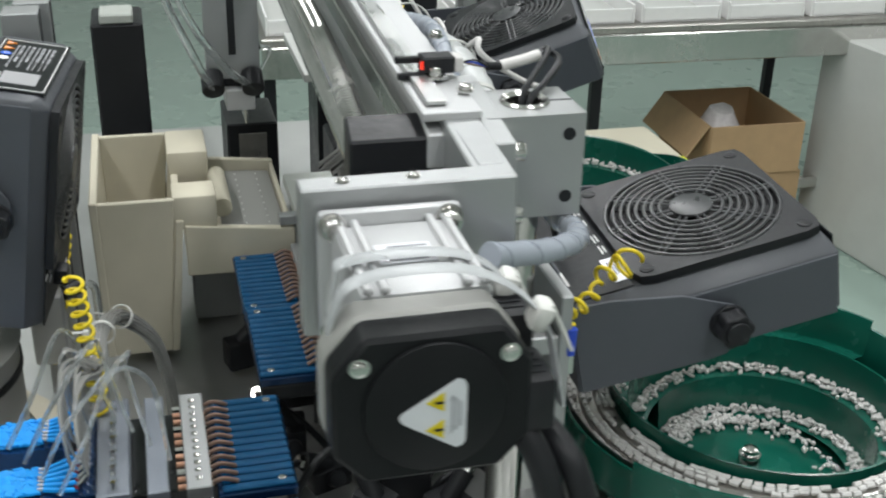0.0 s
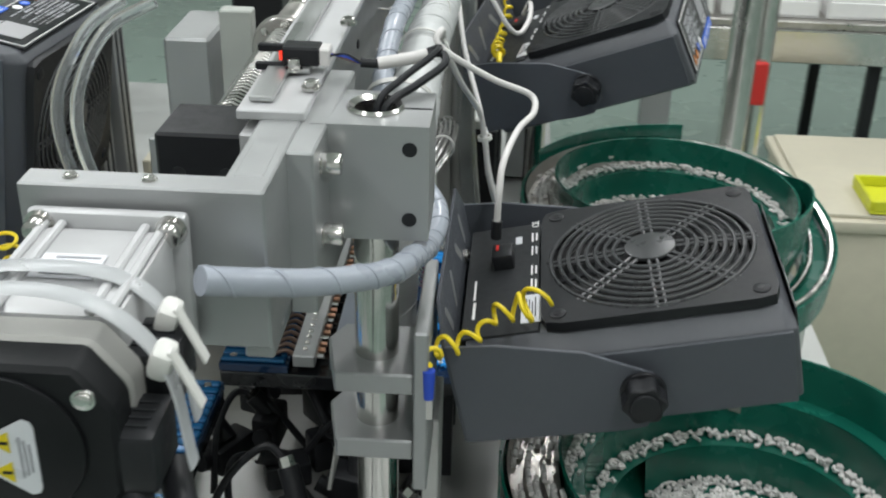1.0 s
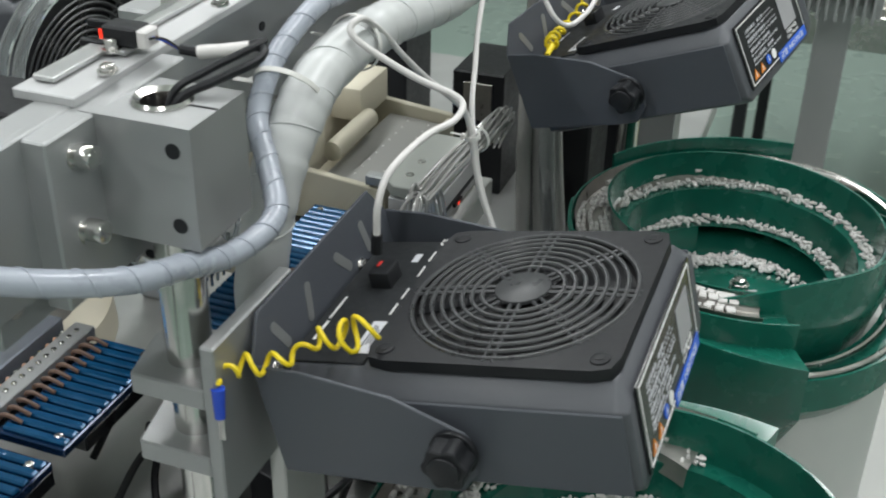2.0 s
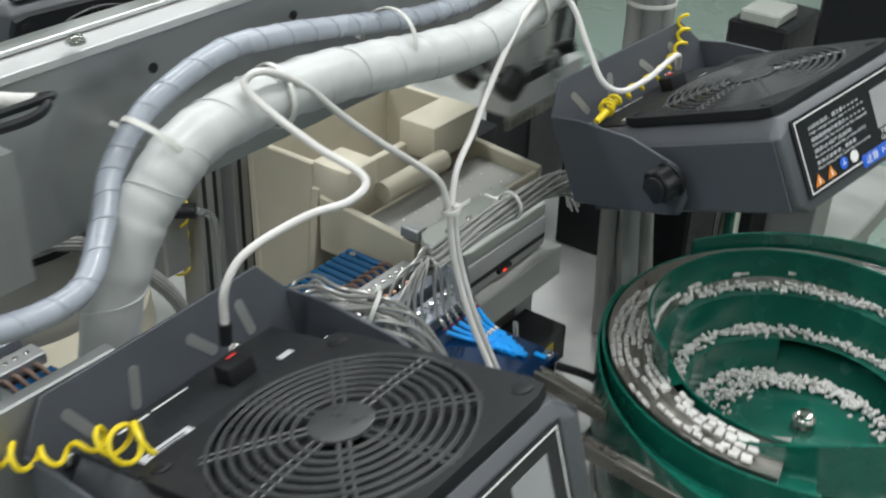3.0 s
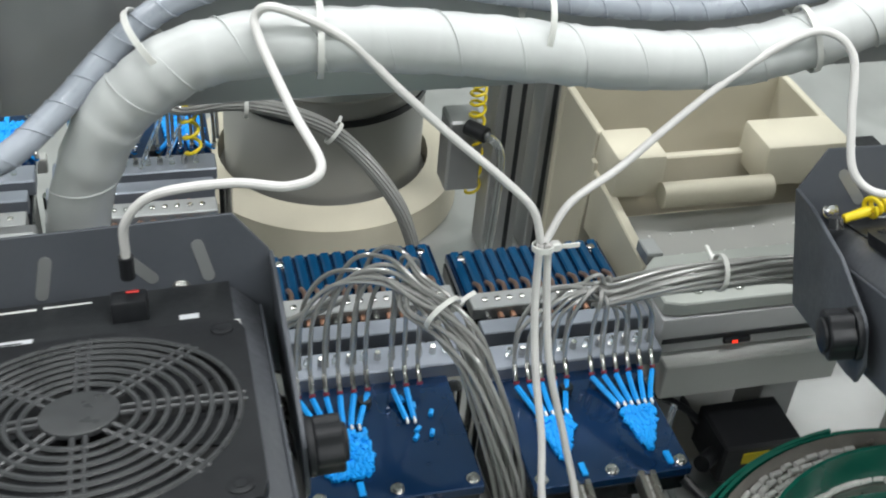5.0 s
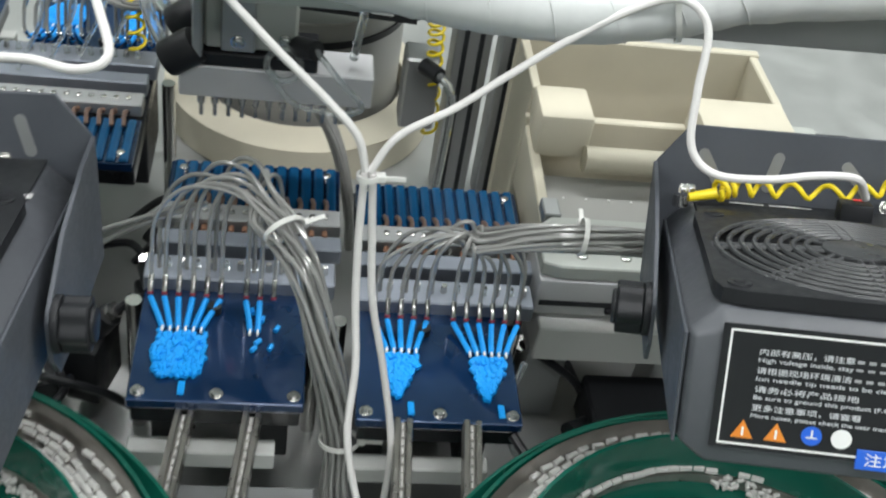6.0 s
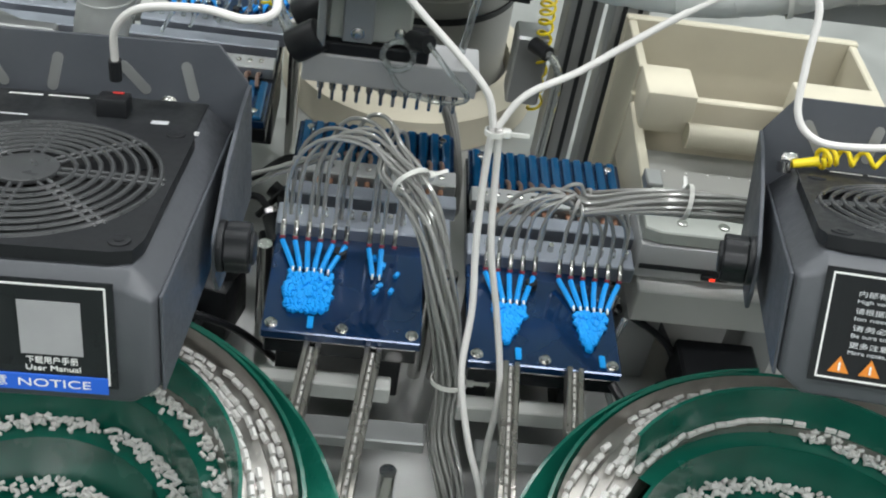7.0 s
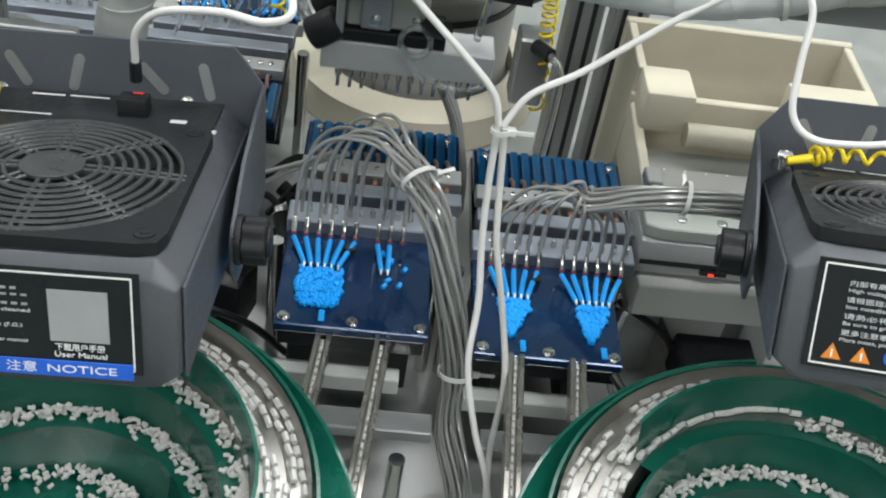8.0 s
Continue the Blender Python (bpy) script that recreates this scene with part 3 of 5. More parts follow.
    bm = bm_cyl((0, 0, 0.002), (0, 0, 0.016), 0.0115, 0.0085, 24, 0.001)
    part("hub_cone", bm, STEEL, ob)
    hex_screw("hub_bolt", (0, 0, 0.016), (0, 0, 1), 0.0070, 0.006, ob)
    part("drive_base", bm_lathe([(0.0, -0.022), (0.140, -0.026), (0.140, -0.200), (0.147, -0.205), (0.147, -0.235), (0.0, -0.235)], 64), BASE_WHITE, ob, "pale grey drive drum under the bowl")
    # pellets
    rnd = random.Random(5 + hand)
    bm = bmesh.new()

    def pellet(p):
        a = rnd.uniform(0, math.pi)
        d = V(math.cos(a), math.sin(a), rnd.uniform(-0.3, 0.3)) * 0.0019
        bm_pel(bm, p, d, 0.00135)

    for k in range(1700):
        f = rnd.uniform(0.0, N * 0.93)
        c = rz(f, w * 0.76 - abs(rnd.gauss(0, 0.0046)), 0.0016 + rnd.choice((0, 0, 0.003)))
        pellet(c)
    for k in range(420):
        a = rnd.gauss(1.9, 0.9)
        r = 0.075 - abs(rnd.gauss(0, 0.008))
        pellet(V(r * math.cos(a), r * math.sin(a), 0.004 + rnd.random() * 0.004))
    for lane, dz in ((0.1285, 0.0112), (0.1335, 0.0112), (0.1382, 0.0112), (0.1432, 0.0082), (0.1482, 0.0082), (0.1545, 0.0052), (0.1595, 0.0052)):
        f = 0.36
        while f < 0.95:
            a = ang(f)
            t = V(-math.sin(a), math.cos(a), rnd.uniform(-0.06, 0.06)) * hand + V(rnd.uniform(-1, 1), rnd.uniform(-1, 1), 0) * 0.14
            q = lane + rnd.uniform(-0.0009, 0.0009)
            bm_pel(bm, V(q * math.cos(a), q * math.sin(a), lift(f) + dz), t * 0.0035, 0.0021)
            f += rnd.uniform(0.0092, 0.0108) + (rnd.random() < 0.13) * rnd.uniform(0.01, 0.05)
    pel = part("pellet_fill", bm, WHITE_PELLET, ob, "small white plastic pellets lying on the track")
    pel["kind"] = "stuff"
    for p in ob.children_recursive:
        if not p.name.startswith("drive_base"):
            p.data.transform(Matrix.Diagonal((TOP_SCALE, TOP_SCALE, 1, 1)))
    # guard walls: a tall one behind the rails, a flaring one towards the outlet
    for f0, f1, r0, r1, h0, h1 in ((0.42, 0.61, 0.1570, 0.1590, 0.030, 0.024), (0.70, 1.0, 0.1560, 0.1900, 0.016, -0.004)):
        bm = bmesh.new()
        ringv = []
        for k in range(25):
            g = k / 24
            f = f0 + (f1 - f0) * g
            a, r, top = ang(f), r0 + (r1 - r0) * g * g, lift(f) + h0 + (h1 - h0) * g
            ringv.append([bm.verts.new((q * math.cos(a), q * math.sin(a), z)) for q, z in ((r0 - 0.002, lift(f) - 0.010), (r, top), (r + 0.002, top), (r + 0.001, lift(f) * 0.5 - 0.020), (0.1560, -0.040))])
        for A, B in zip(ringv, ringv[1:]):
            for i in range(5):
                bm.faces.new((A[i], A[(i + 1) % 5], B[(i + 1) % 5], B[i]))
        bm.faces.new(ringv[0][::-1])
        bm.faces.new(ringv[-1])
        bmesh.ops.recalc_face_normals(bm, faces=bm.faces[:])
        part("guard_wall", bm, GREEN, ob, "green sheet-metal guard wall on the gutter")
    return ob


def bm_pel(bm, p, d, r):
    """A short plastic cylinder of six sides."""
    d = Vector(d)
    t = d.normalized()
    s = t.orthogonal().normalized()
    u = t.cross(s)
    A = [bm.verts.new(p - d + (s * math.cos(k * math.pi / 3) + u * math.sin(k * math.pi / 3)) * r) for k in range(6)]
    B = [bm.verts.new(p + d + (s * math.cos(k * math.pi / 3) + u * math.sin(k * math.pi / 3)) * r) for k in range(6)]
    for k in range(6):
        bm.faces.new((A[k], A[(k + 1) % 6], B[(k + 1) % 6], B[k]))
    bm.faces.new(A[::-1])
    bm.faces.new(B)


bowl(pose(0.073, -0.010, 0.869), -1, "glossy green vibratory feeder bowl with white pellets, below a blower")
bowl(pose(0.087, 0.425, 0.869), 1, "glossy green vibratory feeder bowl holding rows of white pellets")

# ---- gantry beam with motor ----
beam = thing("gantry_beam", "grey aluminium linear gantry beam with ball screw and cover", "linear actuator", pose(0, 0, 0))
part("side_plate", bm_box(-0.203, 0.345, 1.1655, 0.014, 1.02, 0.095, 0.001), ALU, beam, "satin aluminium side plate")
part("top_strip", bm_box(-0.206, 0.36, 1.2160, 0.034, 0.92, 0.005, 0.0006), ALU_LIGHT, beam)
part("cover_strip", bm_box(-0.2135, 0.36, 1.2200, 0.012, 0.90, 0.003, 0.0005), ALU_BRUSH, beam)
bs = bm_cyl((-0.252, -0.10, 1.179), (-0.252, 0.80, 1.179), 0.0080, seg=24)
screw_ob = part("ball_screw", bs, STEEL, beam, "polished ball screw")
th = bm_tube(coil([(-0.252, -0.09, 1.179), (-0.252, 0.2, 1.179), (-0.252, 0.42, 1.179)], 0.0079, 130, 10), 0.0010, 4)
part("thread", th, STEEL, screw_ob)
part("guide_rail", bm_box(-0.2135, 0.36, 1.178, 0.007, 0.95, 0.016, 0.001), STEEL, beam)
for yy in (-0.05, 0.045, 0.145, 0.245, 0.345, 0.445):
    hex_screw("screw", (-0.1935, yy - 0.02, 1.2185), (0, 0, 1), 0.0036, 0.0035, beam)
for yy in (0.07, 0.172, 0.272, 0.372):
    part("hole", bm_cyl((-0.1965, yy, 1.190), (-0.1955, yy, 1.190), 0.0028, seg=16), BLACK, beam, "small drilled hole")
# motor mount
part("mount_plate", bm_prism([(-0.3015, -0.18), (-0.1935, -0.18), (-0.1935, -0.05), (-0.2138, -0.05), (-0.2138, -0.164), (-0.3015, -0.164)], (0, 0, 1.133), (1, 0, 0), (0, 1, 0), (0, 0, 1), 0.079, 0.0010), ALU, beam, "thick L-shaped aluminium motor mounting plate")
part("mount_block", bm_box(-0.1863, -0.0825, 1.1690, 0.0135, 0.105, 0.086, 0.0010), ALU, beam)
for zz in (1.196, 1.136):
    part("dowel_hole", bm_cyl((-0.1934, -0.155, zz), (-0.1929, -0.155, zz), 0.0045, seg=18), STEEL, beam)
for xx in (-0.28, -0.245):
    hex_screw("screw", (xx, -0.172, 1.2118), (0, 0, 1), 0.0026, 0.0022, beam)
bm = bm_box(-0.241, -0.085, 1.188, 0.046, 0.036, 0.036, 0.0015)
part("screw_support", bm, BLACK, beam, "black ball-screw support block")
part("screw_support_base", bm_box(-0.244, -0.085, 1.154, 0.056, 0.042, 0.030, 0.0015), BLACK, beam)
part("support_clamp", bm_box(-0.2150, -0.088, 1.198, 0.012, 0.034, 0.020, 0.001), ALU_LIGHT, beam)
for dx in (-0.012, 0.012):
    part("socket_hole", bm_cyl((-0.241 + dx, -0.1036, 1.185), (-0.241 + dx, -0.1028, 1.185), 0.0035, seg=16), BLACK_MATT, beam)

# the beam runs a little askew and rises away from the motor
for b in beam.children_recursive:
    for v in b.data.vertices:
        k = max(0.0, v.co.y + 0.10)
        v.co.x += 0.018 * (1 - math.exp(-k / 0.17))
        v.co.z += 0.018 * (1 - math.exp(-k / 0.20))

motor = thing("servo_motor", "silver servo motor with black end cap and warning triangle", "servo motor", pose(-0.265, -0.183, 1.166))
bm = bm_box(0.005, -0.045, 0.003, 0.060, 0.074, 0.060, 0.006, 2)
body_m = part("motor_body", bm, ALU_LIGHT, motor, "bright ribbed aluminium motor body")
for k in (-0.018, 0.018, -0.0255, 0.0255):
    part("rib", bm_box(k + 0.005, -0.045, 0.0335, 0.004, 0.073, 0.003, 0.001), ALU_LIGHT, body_m)
part("flange", bm_box(0.005, -0.004, 0.003, 0.070, 0.008, 0.070, 0.003, 2), ALU_LIGHT, motor)
for sx in (-1, 1):
    for sz in (-1, 1):
        hex_screw("flange_screw", (sx * 0.0285 + 0.005, -0.008, sz * 0.0285 + 0.003), (0, -1, 0), 0.0052, 0.008, motor)
octo = [(-0.043, -0.022), (-0.029, -0.037), (0.029, -0.037), (0.042, -0.022), (0.042, 0.015), (0.029, 0.032), (-0.029, 0.032), (-0.043, 0.015)]
part("cap_ring", bm_prism(octo, (0, -0.082, 0), (1, 0, 0), (0, 0, 1), (0, -1, 0), 0.016, 0.002), DRUM_GREY, motor, "grey cast ring of the end cap")
part("end_cap", bm_prism([(x * 0.985, z * 0.985) for x, z in octo], (0, -0.0978, 0), (1, 0, 0), (0, 0, 1), (0, -1, 0), 0.0185, 0.002), CAP_BLACK, motor, "black moulded encoder cap")
part("end_boss", bm_cyl((0, -0.116, -0.002), (0, -0.1185, -0.002), 0.030, seg=48, bevel=0.001), CAP_BLACK, motor)
for sx in (-1, 1):
    hex_screw("cap_screw", (sx * 0.0310, -0.116, 0.0195), (0, -1, 0), 0.0032, 0.0022, motor)
tri = [(-0.0155, -0.0005), (-0.0145, 0.0015), (0.0085, 0.0155), (0.0115, 0.0145), (0.0125, 0.012), (0.0125, -0.014), (0.0115, -0.0165), (0.0085, -0.0175), (-0.0145, -0.0030)]
lab = part("warning_label", bm_prism(tri, (0, -0.1186, -0.004), (1, 0, 0), (0, 0, 1), (0, -1, 0), 0.0005), PAPER, motor, "silver triangular warning label")
for zz in (0.0055, -0.0075):
    part("warning_sign", bm_prism([(-0.004, 0), (0.0035, 0.0045), (0.0035, -0.0045)], (-0.0005, -0.1192, -0.004 + zz), (1, 0, 0), (0, 0, 1), (0, -1, 0), 0.0004), YELLOW_PRINT, lab)
    part("print_bar", bm_box(0.0009, -0.1199, -0.004 + zz, 0.0036, 0.0003, 0.0011, 0), BLACK, lab)
for k in range(3):
    part("print_bar", bm_box(0.0065 + 0.0018 * k, -0.1193, -0.005, 0.0008, 0.0004, 0.018 - 0.003 * k, 0), material("grey_print", (0.30, 0.31, 0.33), 0.5) if k == 0 else bpy.data.materials["grey_print"], lab)
part("name_plate", bm_box(0.003, -0.047, 0.0337, 0.026, 0.020, 0.0007, 0.0003), PAPER, motor, "silver name plate with unreadable print")
for k in range(4):
    part("print_bar", bm_box(0.003 + 0.002 * (k % 2), -0.054 + 0.0045 * k, 0.0342, 0.018 - 0.004 * (k % 3), 0.0013, 0.0003, 0), bpy.data.materials["grey_print"], motor)
for yy, zz in ((-0.068, 0.004), (-0.100, -0.010)):
    c = part("connector", bm_box(0.0425, yy, zz, 0.022, 0.030, 0.026, 0.003, 2), BLACK, motor, "black motor connector")
    for k in range(4):
        part("rib", bm_box(0.0425, yy - 0.008 + 0.005 * k, zz + 0.0133, 0.014, 0.0012, 0.0008, 0), BLACK_MATT, c)
# nylon ties round the motor
for y0, tag in ((-0.058, "white nylon cable tie looped round the motor"), (-0.088, "white nylon cable tie round the motor end")):
    w = 0.034 if y0 > -0.07 else 0.040
    P = [(-0.265 - w, -0.180 + y0, 1.161), (-0.265 - w + 0.003, -0.180 + y0, 1.192), (-0.265 - 0.024, -0.180 + y0, 1.168 + w + 0.0005), (-0.265 + 0.022, -0.180 + y0 - 0.001, 1.168 + w + 0.0005), (-0.265 + w + 0.012, -0.180 + y0 - 0.006, 1.187), (-0.265 + w + 0.022, -0.180 + y0 - 0.012, 1.145)]
    t = thing("cable_tie", tag, "cable tie", pose(0, 0, 0), group="cable ties")
    own = bmesh.new()
    S = spline(P, 8)
    bm_tube(S, 0.0011, 8, bm=own)
    own.verts.ensure_lookup_table()
    for i, v in enumerate(own.verts):
        yc = S[i // 8].y
        v.co.y = yc + (v.co.y - yc) * 4.6
    part("strap", own, NYLON_CLEAR, t)
    part("head", merge(bm_box(0, 0, 0, 0.009, 0.012, 0.014, 0.003, 2), None, Matrix.Translation(P[4]) @ pose(0, 0, 0, 12, 20, 0)), TIE, t)
    part("tail", merge(bm_box(0, 0, 0, 0.0016, 0.006, 0.026, 0.0004), None, Matrix.Translation(V(*P[4]) + V(0.009, -0.002, -0.006)) @ pose(0, 0, 0, 0, -24, 0)), TIE, t)
# motor leads
for dx, dz in ((0.0, 0.0), (0.014, -0.012)):
    solid("motor_cable", bm_tube(spline([(-0.228 + dx, -0.285 + dx, 1.150 + dz), (-0.215 + dx, -0.30, 1.120), (-0.205 + dx, -0.295, 1.06), (-0.215, -0.26, 0.97), (-0.24, -0.22, 0.82)], 8), 0.0065, 12), BLACK, "thick black motor cable hanging from its connector", "cable", group="motor cables")

# ---- clamp block on its post ----
clamp = thing("clamp_block", "square aluminium clamp block bolted to the gantry on a steel post", "clamp block", pose(-0.157, -0.077, 1.152))
bm = bmesh.new()
# block with a round bore: ring of quads between bore and square
segn, bore = 48, 0.0145
for z, flip in ((0.062, False), (0.0, True)):
    inn = [bm.verts.new((bore * math.cos(2 * math.pi * k / segn), bore * math.sin(2 * math.pi * k / segn), z)) for k in range(segn)]
    out = []
    for k in range(segn):
        c, s = math.cos(2 * math.pi * k / segn), math.sin(2 * math.pi * k / segn)
        q = 0.0275 / max(abs(c), abs(s))
        out.append(bm.verts.new((q * c * 1.06, q * s * 0.90, z)))
    for k in range(segn):
        j = (k + 1) % segn
        f = (inn[k], out[k], out[j], inn[j])
        bm.faces.new(f[::-1] if flip else f)
    if flip:
        for k in range(segn):
            j = (k + 1) % segn
            bm.faces.new((to[k], out[k], out[j], to[j]))
            bm.faces.new((inn[k], ti[k], ti[j], inn[j]))
    else:
        ti, to = inn, out
bmesh.ops.recalc_face_normals(bm, faces=bm.faces[:])
part("block", bm, ALU, clamp)
part("collar", bm_lathe([(0.0105, 0.050), (0.0105, 0.0625), (0.0135, 0.0645), (0.0148, 0.0630), (0.0148, 0.050)], 40, (0, 0, 0), closed=True), STEEL, clamp, "polished steel ring in the bore")
part("clamp_slit", bm_box(0.0220, 0.0, 0.0312, 0.0140, 0.0012, 0.0625, 0), BLACK, clamp)
for zz in (0.050, 0.012):
    part("bore_hole", bm_cyl((0.0195, -0.0252, zz), (0.0195, -0.0244, zz), 0.0038, seg=20), BLACK, clamp, "dark round screw hole")
    hex_screw("cap_screw", (-0.0225, -0.0385, zz - 0.003), (1, 0, 0), 0.0056, 0.0105, clamp)
post = solid("post", bm_cyl((-0.157, -0.077, 0.80), (-0.157, -0.077, 1.200), 0.0122, seg=40, bevel=0.001), SHAFT, "polished steel round post standing on the base plate", "post")

# bracket plates that carry the first blower
arm = thing("blower_arm", "aluminium clamp arm on the post carrying a blower bracket", "bracket", pose(0, 0, 0))
part("upright_plate", bm_box(-0.1305, -0.060, 1.045, 0.008, 0.086, 0.105, 0.0010), ALU, arm)
for zz in (1.064, 1.020):
    out = [(-0.186, -0.066), (-0.178, -0.102), (-0.1345, -0.102), (-0.1345, -0.050), (-0.178, -0.050)]
    part("clamp_plate", bm_prism(out, (0, 0, zz - 0.007), (1, 0, 0), (0, 1, 0), (0, 0, 1), 0.013, 0.0010), ALU, arm)
part("lower_plate", bm_box(-0.128, -0.02, 0.955, 0.010, 0.050, 0.09, 0.001), BASE_WHITE, arm)

# ---- slot sensor on the beam ----
sen = thing("slot_sensor", "black slotted photo sensor with red light and short cable", "sensor", pose(-0.2040, -0.0400, 1.2205))
part("body", bm_box(0.004, 0.001, 0.0080, 0.020, 0.014, 0.010, 0.001), BLACK, sen)
part("fork", bm_box(-0.0125, 0.0050, 0.0095, 0.016, 0.004, 0.004, 0.0006), BLACK, sen)
part("fork", bm_box(-0.0125, -0.0035, 0.0020, 0.016, 0.004, 0.004, 0.0006), BLACK, sen)
part("light", bm_box(-0.0065, -0.0055, 0.0085, 0.0016, 0.0012, 0.0050, 0.0003), RED_LED, sen, "glowing red indicator")
part("foot", bm_box(0.0, -0.004, 0.0012, 0.018, 0.010, 0.0025, 0.0004), ALU, sen)
hex_screw("screw", (0.001, -0.008, 0.002), (0, 0, 1), 0.0035, 0.0060, sen)
part("plug", bm_box(0.0162, 0.001, 0.0078, 0.006, 0.012, 0.009, 0.0008), WHITE_CABLE, sen)
for k, mt in enumerate((BLACK, BLUE_CAP, BROWN_WIRE)):
    part("lead", bm_tube(spline([(0.018, -0.002 + 0.003 * k, 0.008), (0.027, -0.001 + 0.002 * k, 0.009 - 0.002 * k), (0.036, 0.0, 0.004)], 6), 0.0007, 6), mt, sen)
part("sleeve", bm_tube(spline([(0.035, 0.0, 0.0045), (0.045, 0.002, 0.0035)], 4), 0.0026, 10), BLACK, sen)
part("heat_shrink", bm_tube(spline([(0.044, 0.002, 0.0036), (0.060, 0.005, 0.006), (0.070, 0.007, 0.008)], 6), 0.0034, 12), WHITE_CABLE, sen, "white heat-shrink sleeve")
part("cable", bm_tube(spline([(0.069, 0.007, 0.008), (0.078, 0.006, 0.009), (0.079, -0.004, 0.006), (0.066, -0.020, 0.000), (0.052, -0.032, -0.008), (0.049, -0.036, -0.03)], 8), 0.0022, 8), BLACK, sen, "black cable looping into the bore")
part("cable", bm_tube(spline([(0.069, 0.008, 0.009), (0.076, 0.010, 0.011), (0.072, 0.000, 0.009), (0.058, -0.018, 0.002), (0.048, -0.030, -0.006), (0.045, -0.036, -0.03)], 8), 0.0020, 8), BLACK, sen)

# ---- feeding stations ----


def station(m, groups, label):
    """A blue grooved plate with a row of needles that push light blue parts. Local x runs from the needles (0) to the feed edge (+), z=0 is the plate's top."""
    ob = thing("feeding_station", label, "feeding station", m, group="feeding stations")
    W, WR, off = 0.100, 0.118, 0.012  # front cover, wider rear part and its sideways offset
    part("base_plate", bm_box(-0.0260, 0, -0.0135, 0.222, W - 0.004, 0.013, 0.001), BLACK_GLOSS, ob, "black lower plate")
    part("cover_plate", bm_box(0.0400, 0, -0.0035, 0.092, W, 0.007, 0.0008), BLUE_ACRYL, ob, "dark glossy blue cover plate")
    back = part("groove_plate", bm_box(-0.1110, off, -0.0035, 0.054, WR, 0.007, 0.0008), BLUE_ACRYL, ob, "blue plate with parallel grooves")
    for k in range(13):
        y = off - 0.0528 + 0.0088 * k
        part("groove_rib", bm_box(-0.1120, y, 0.0012, 0.050, 0.0066, 0.0034, 0.0012), BLUE_RIB, back)
    for x, y in ((0.0800, -0.0440), (0.0800, 0.0), (0.0800, 0.0440), (-0.128, off - 0.050), (-0.128, off + 0.050)):
        hex_screw("screw", (x, y, 0.0002), (0, 0, 1), 0.0030, 0.0028, ob)
    # needle blocks
    part("needle_block", bm_box(-0.016, off - 0.004, 0.0035, 0.022, WR, 0.013, 0.001), BLOCK_GREY, ob, "bluish grey aluminium needle block")
    part("clamp_bar", bm_box(-0.0450, off, 0.0045, 0.014, WR, 0.012, 0.0008), BLOCK_GREY, ob)
    part("terminal_bar", bm_box(-0.0720, off, 0.0050, 0.017, WR, 0.010, 0.0008), ALU, ob)
    for k in range(12):
        y = off - 0.0484 + 0.0088 * k
        part("terminal", bm_cyl((-0.0815, y, 0.004), (-0.0580, y, 0.004), 0.0021, seg=10), COPPER if k % 3 else STEEL, ob)
        part("air_fitting", bm_cyl((-0.0165, y, 0.0101), (-0.0160, y, 0.0160), 0.0024, 0.0018, 10), STEEL if k % 2 else GLASSY, ob)
        part("terminal_screw", bm_cyl((-0.0720, y, 0.0095), (-0.0720, y, 0.0112), 0.0022, seg=10, bevel=0.0004), STEEL, ob)
        part("wire", bm_tube(spline([(-0.0800, y, 0.004), (-0.088, y + 0.001, 0.0075), (-0.098, y, 0.0035)], 5), 0.0017, 6), BROWN_WIRE, ob, "thin brown wire")
    rnd = random.Random(int(abs(m.translation.y) * 1000))
    pins = []
    for y0, cnt, full in groups:
        yc = y0 + 0.0042 * (cnt - 1)
        for k in range(cnt):
            y = y0 + 0.0084 * k
            nd = part("needle", bm_cyl((-0.0005, y, 0.0168), (0.0068, y, 0.0085), 0.0018, seg=10, bevel=0.0002), STEEL, ob, "bright steel needle")
            part("ring", bm_cyl((0.0066, y, 0.0088), (0.0079, y, 0.0076), 0.0018, seg=10), MAGENTA, nd)
            pins.append(V(-0.0006, y, 0.0168))
            if full > k / cnt:
                ye = yc + (k - (cnt - 1) / 2) * 0.0046
                P = spline([(0.008, y, 0.006), (0.018, y + (ye - y) * 0.5, 0.0036), (0.030, ye, 0.0022)], 5)
                part("part_strip", bm_tube(P, 0.0019, 6), BLUE_PART, ob, "light blue rubber strip")
                part("strip_end", bm_box(0.0320, ye, 0.0030, 0.0042, 0.0014, 0.0022, 0.0003), WHITE, ob)
        if full >= 0.9:
            bm = bmesh.new()
            for k in range(260 if full > 1 else 170):
                f = rnd.random()
                hw = (0.0150 if full > 1 else 0.0110) * (1 - 0.62 * max(0, f - (0.72 if full > 1 else 0.25)) / 0.5)
                x = 0.034 + 0.034 * f
                y = yc + rnd.uniform(-1, 1) * hw - (0.0 if full > 1 else 0.004 * f)
                bm_pel(bm, V(x, y, 0.0016 + rnd.random() * 0.0012), V(rnd.uniform(0.5, 1), rnd.uniform(-0.6, 0.6), 0) * 0.0024, 0.0015)
            if full > 1:
                bm_box(0.0500, yc, 0.0008, 0.031, 0.0290, 0.0026, 0.001, bm=bm)
            else:
                bm_prism([(0.034, -0.010), (0.034, 0.010), (0.048, 0.008), (0.063, -0.001), (0.063, -0.008), (0.048, -0.010)], (0, yc, 0.0001), (1, 0, 0), (0, 1, 0), (0, 0, 1), 0.002, bm=bm)
            bm_box(0.077, yc + 0.004, 0.0012, 0.010, 0.0040, 0.0022, 0.0006, bm=bm)
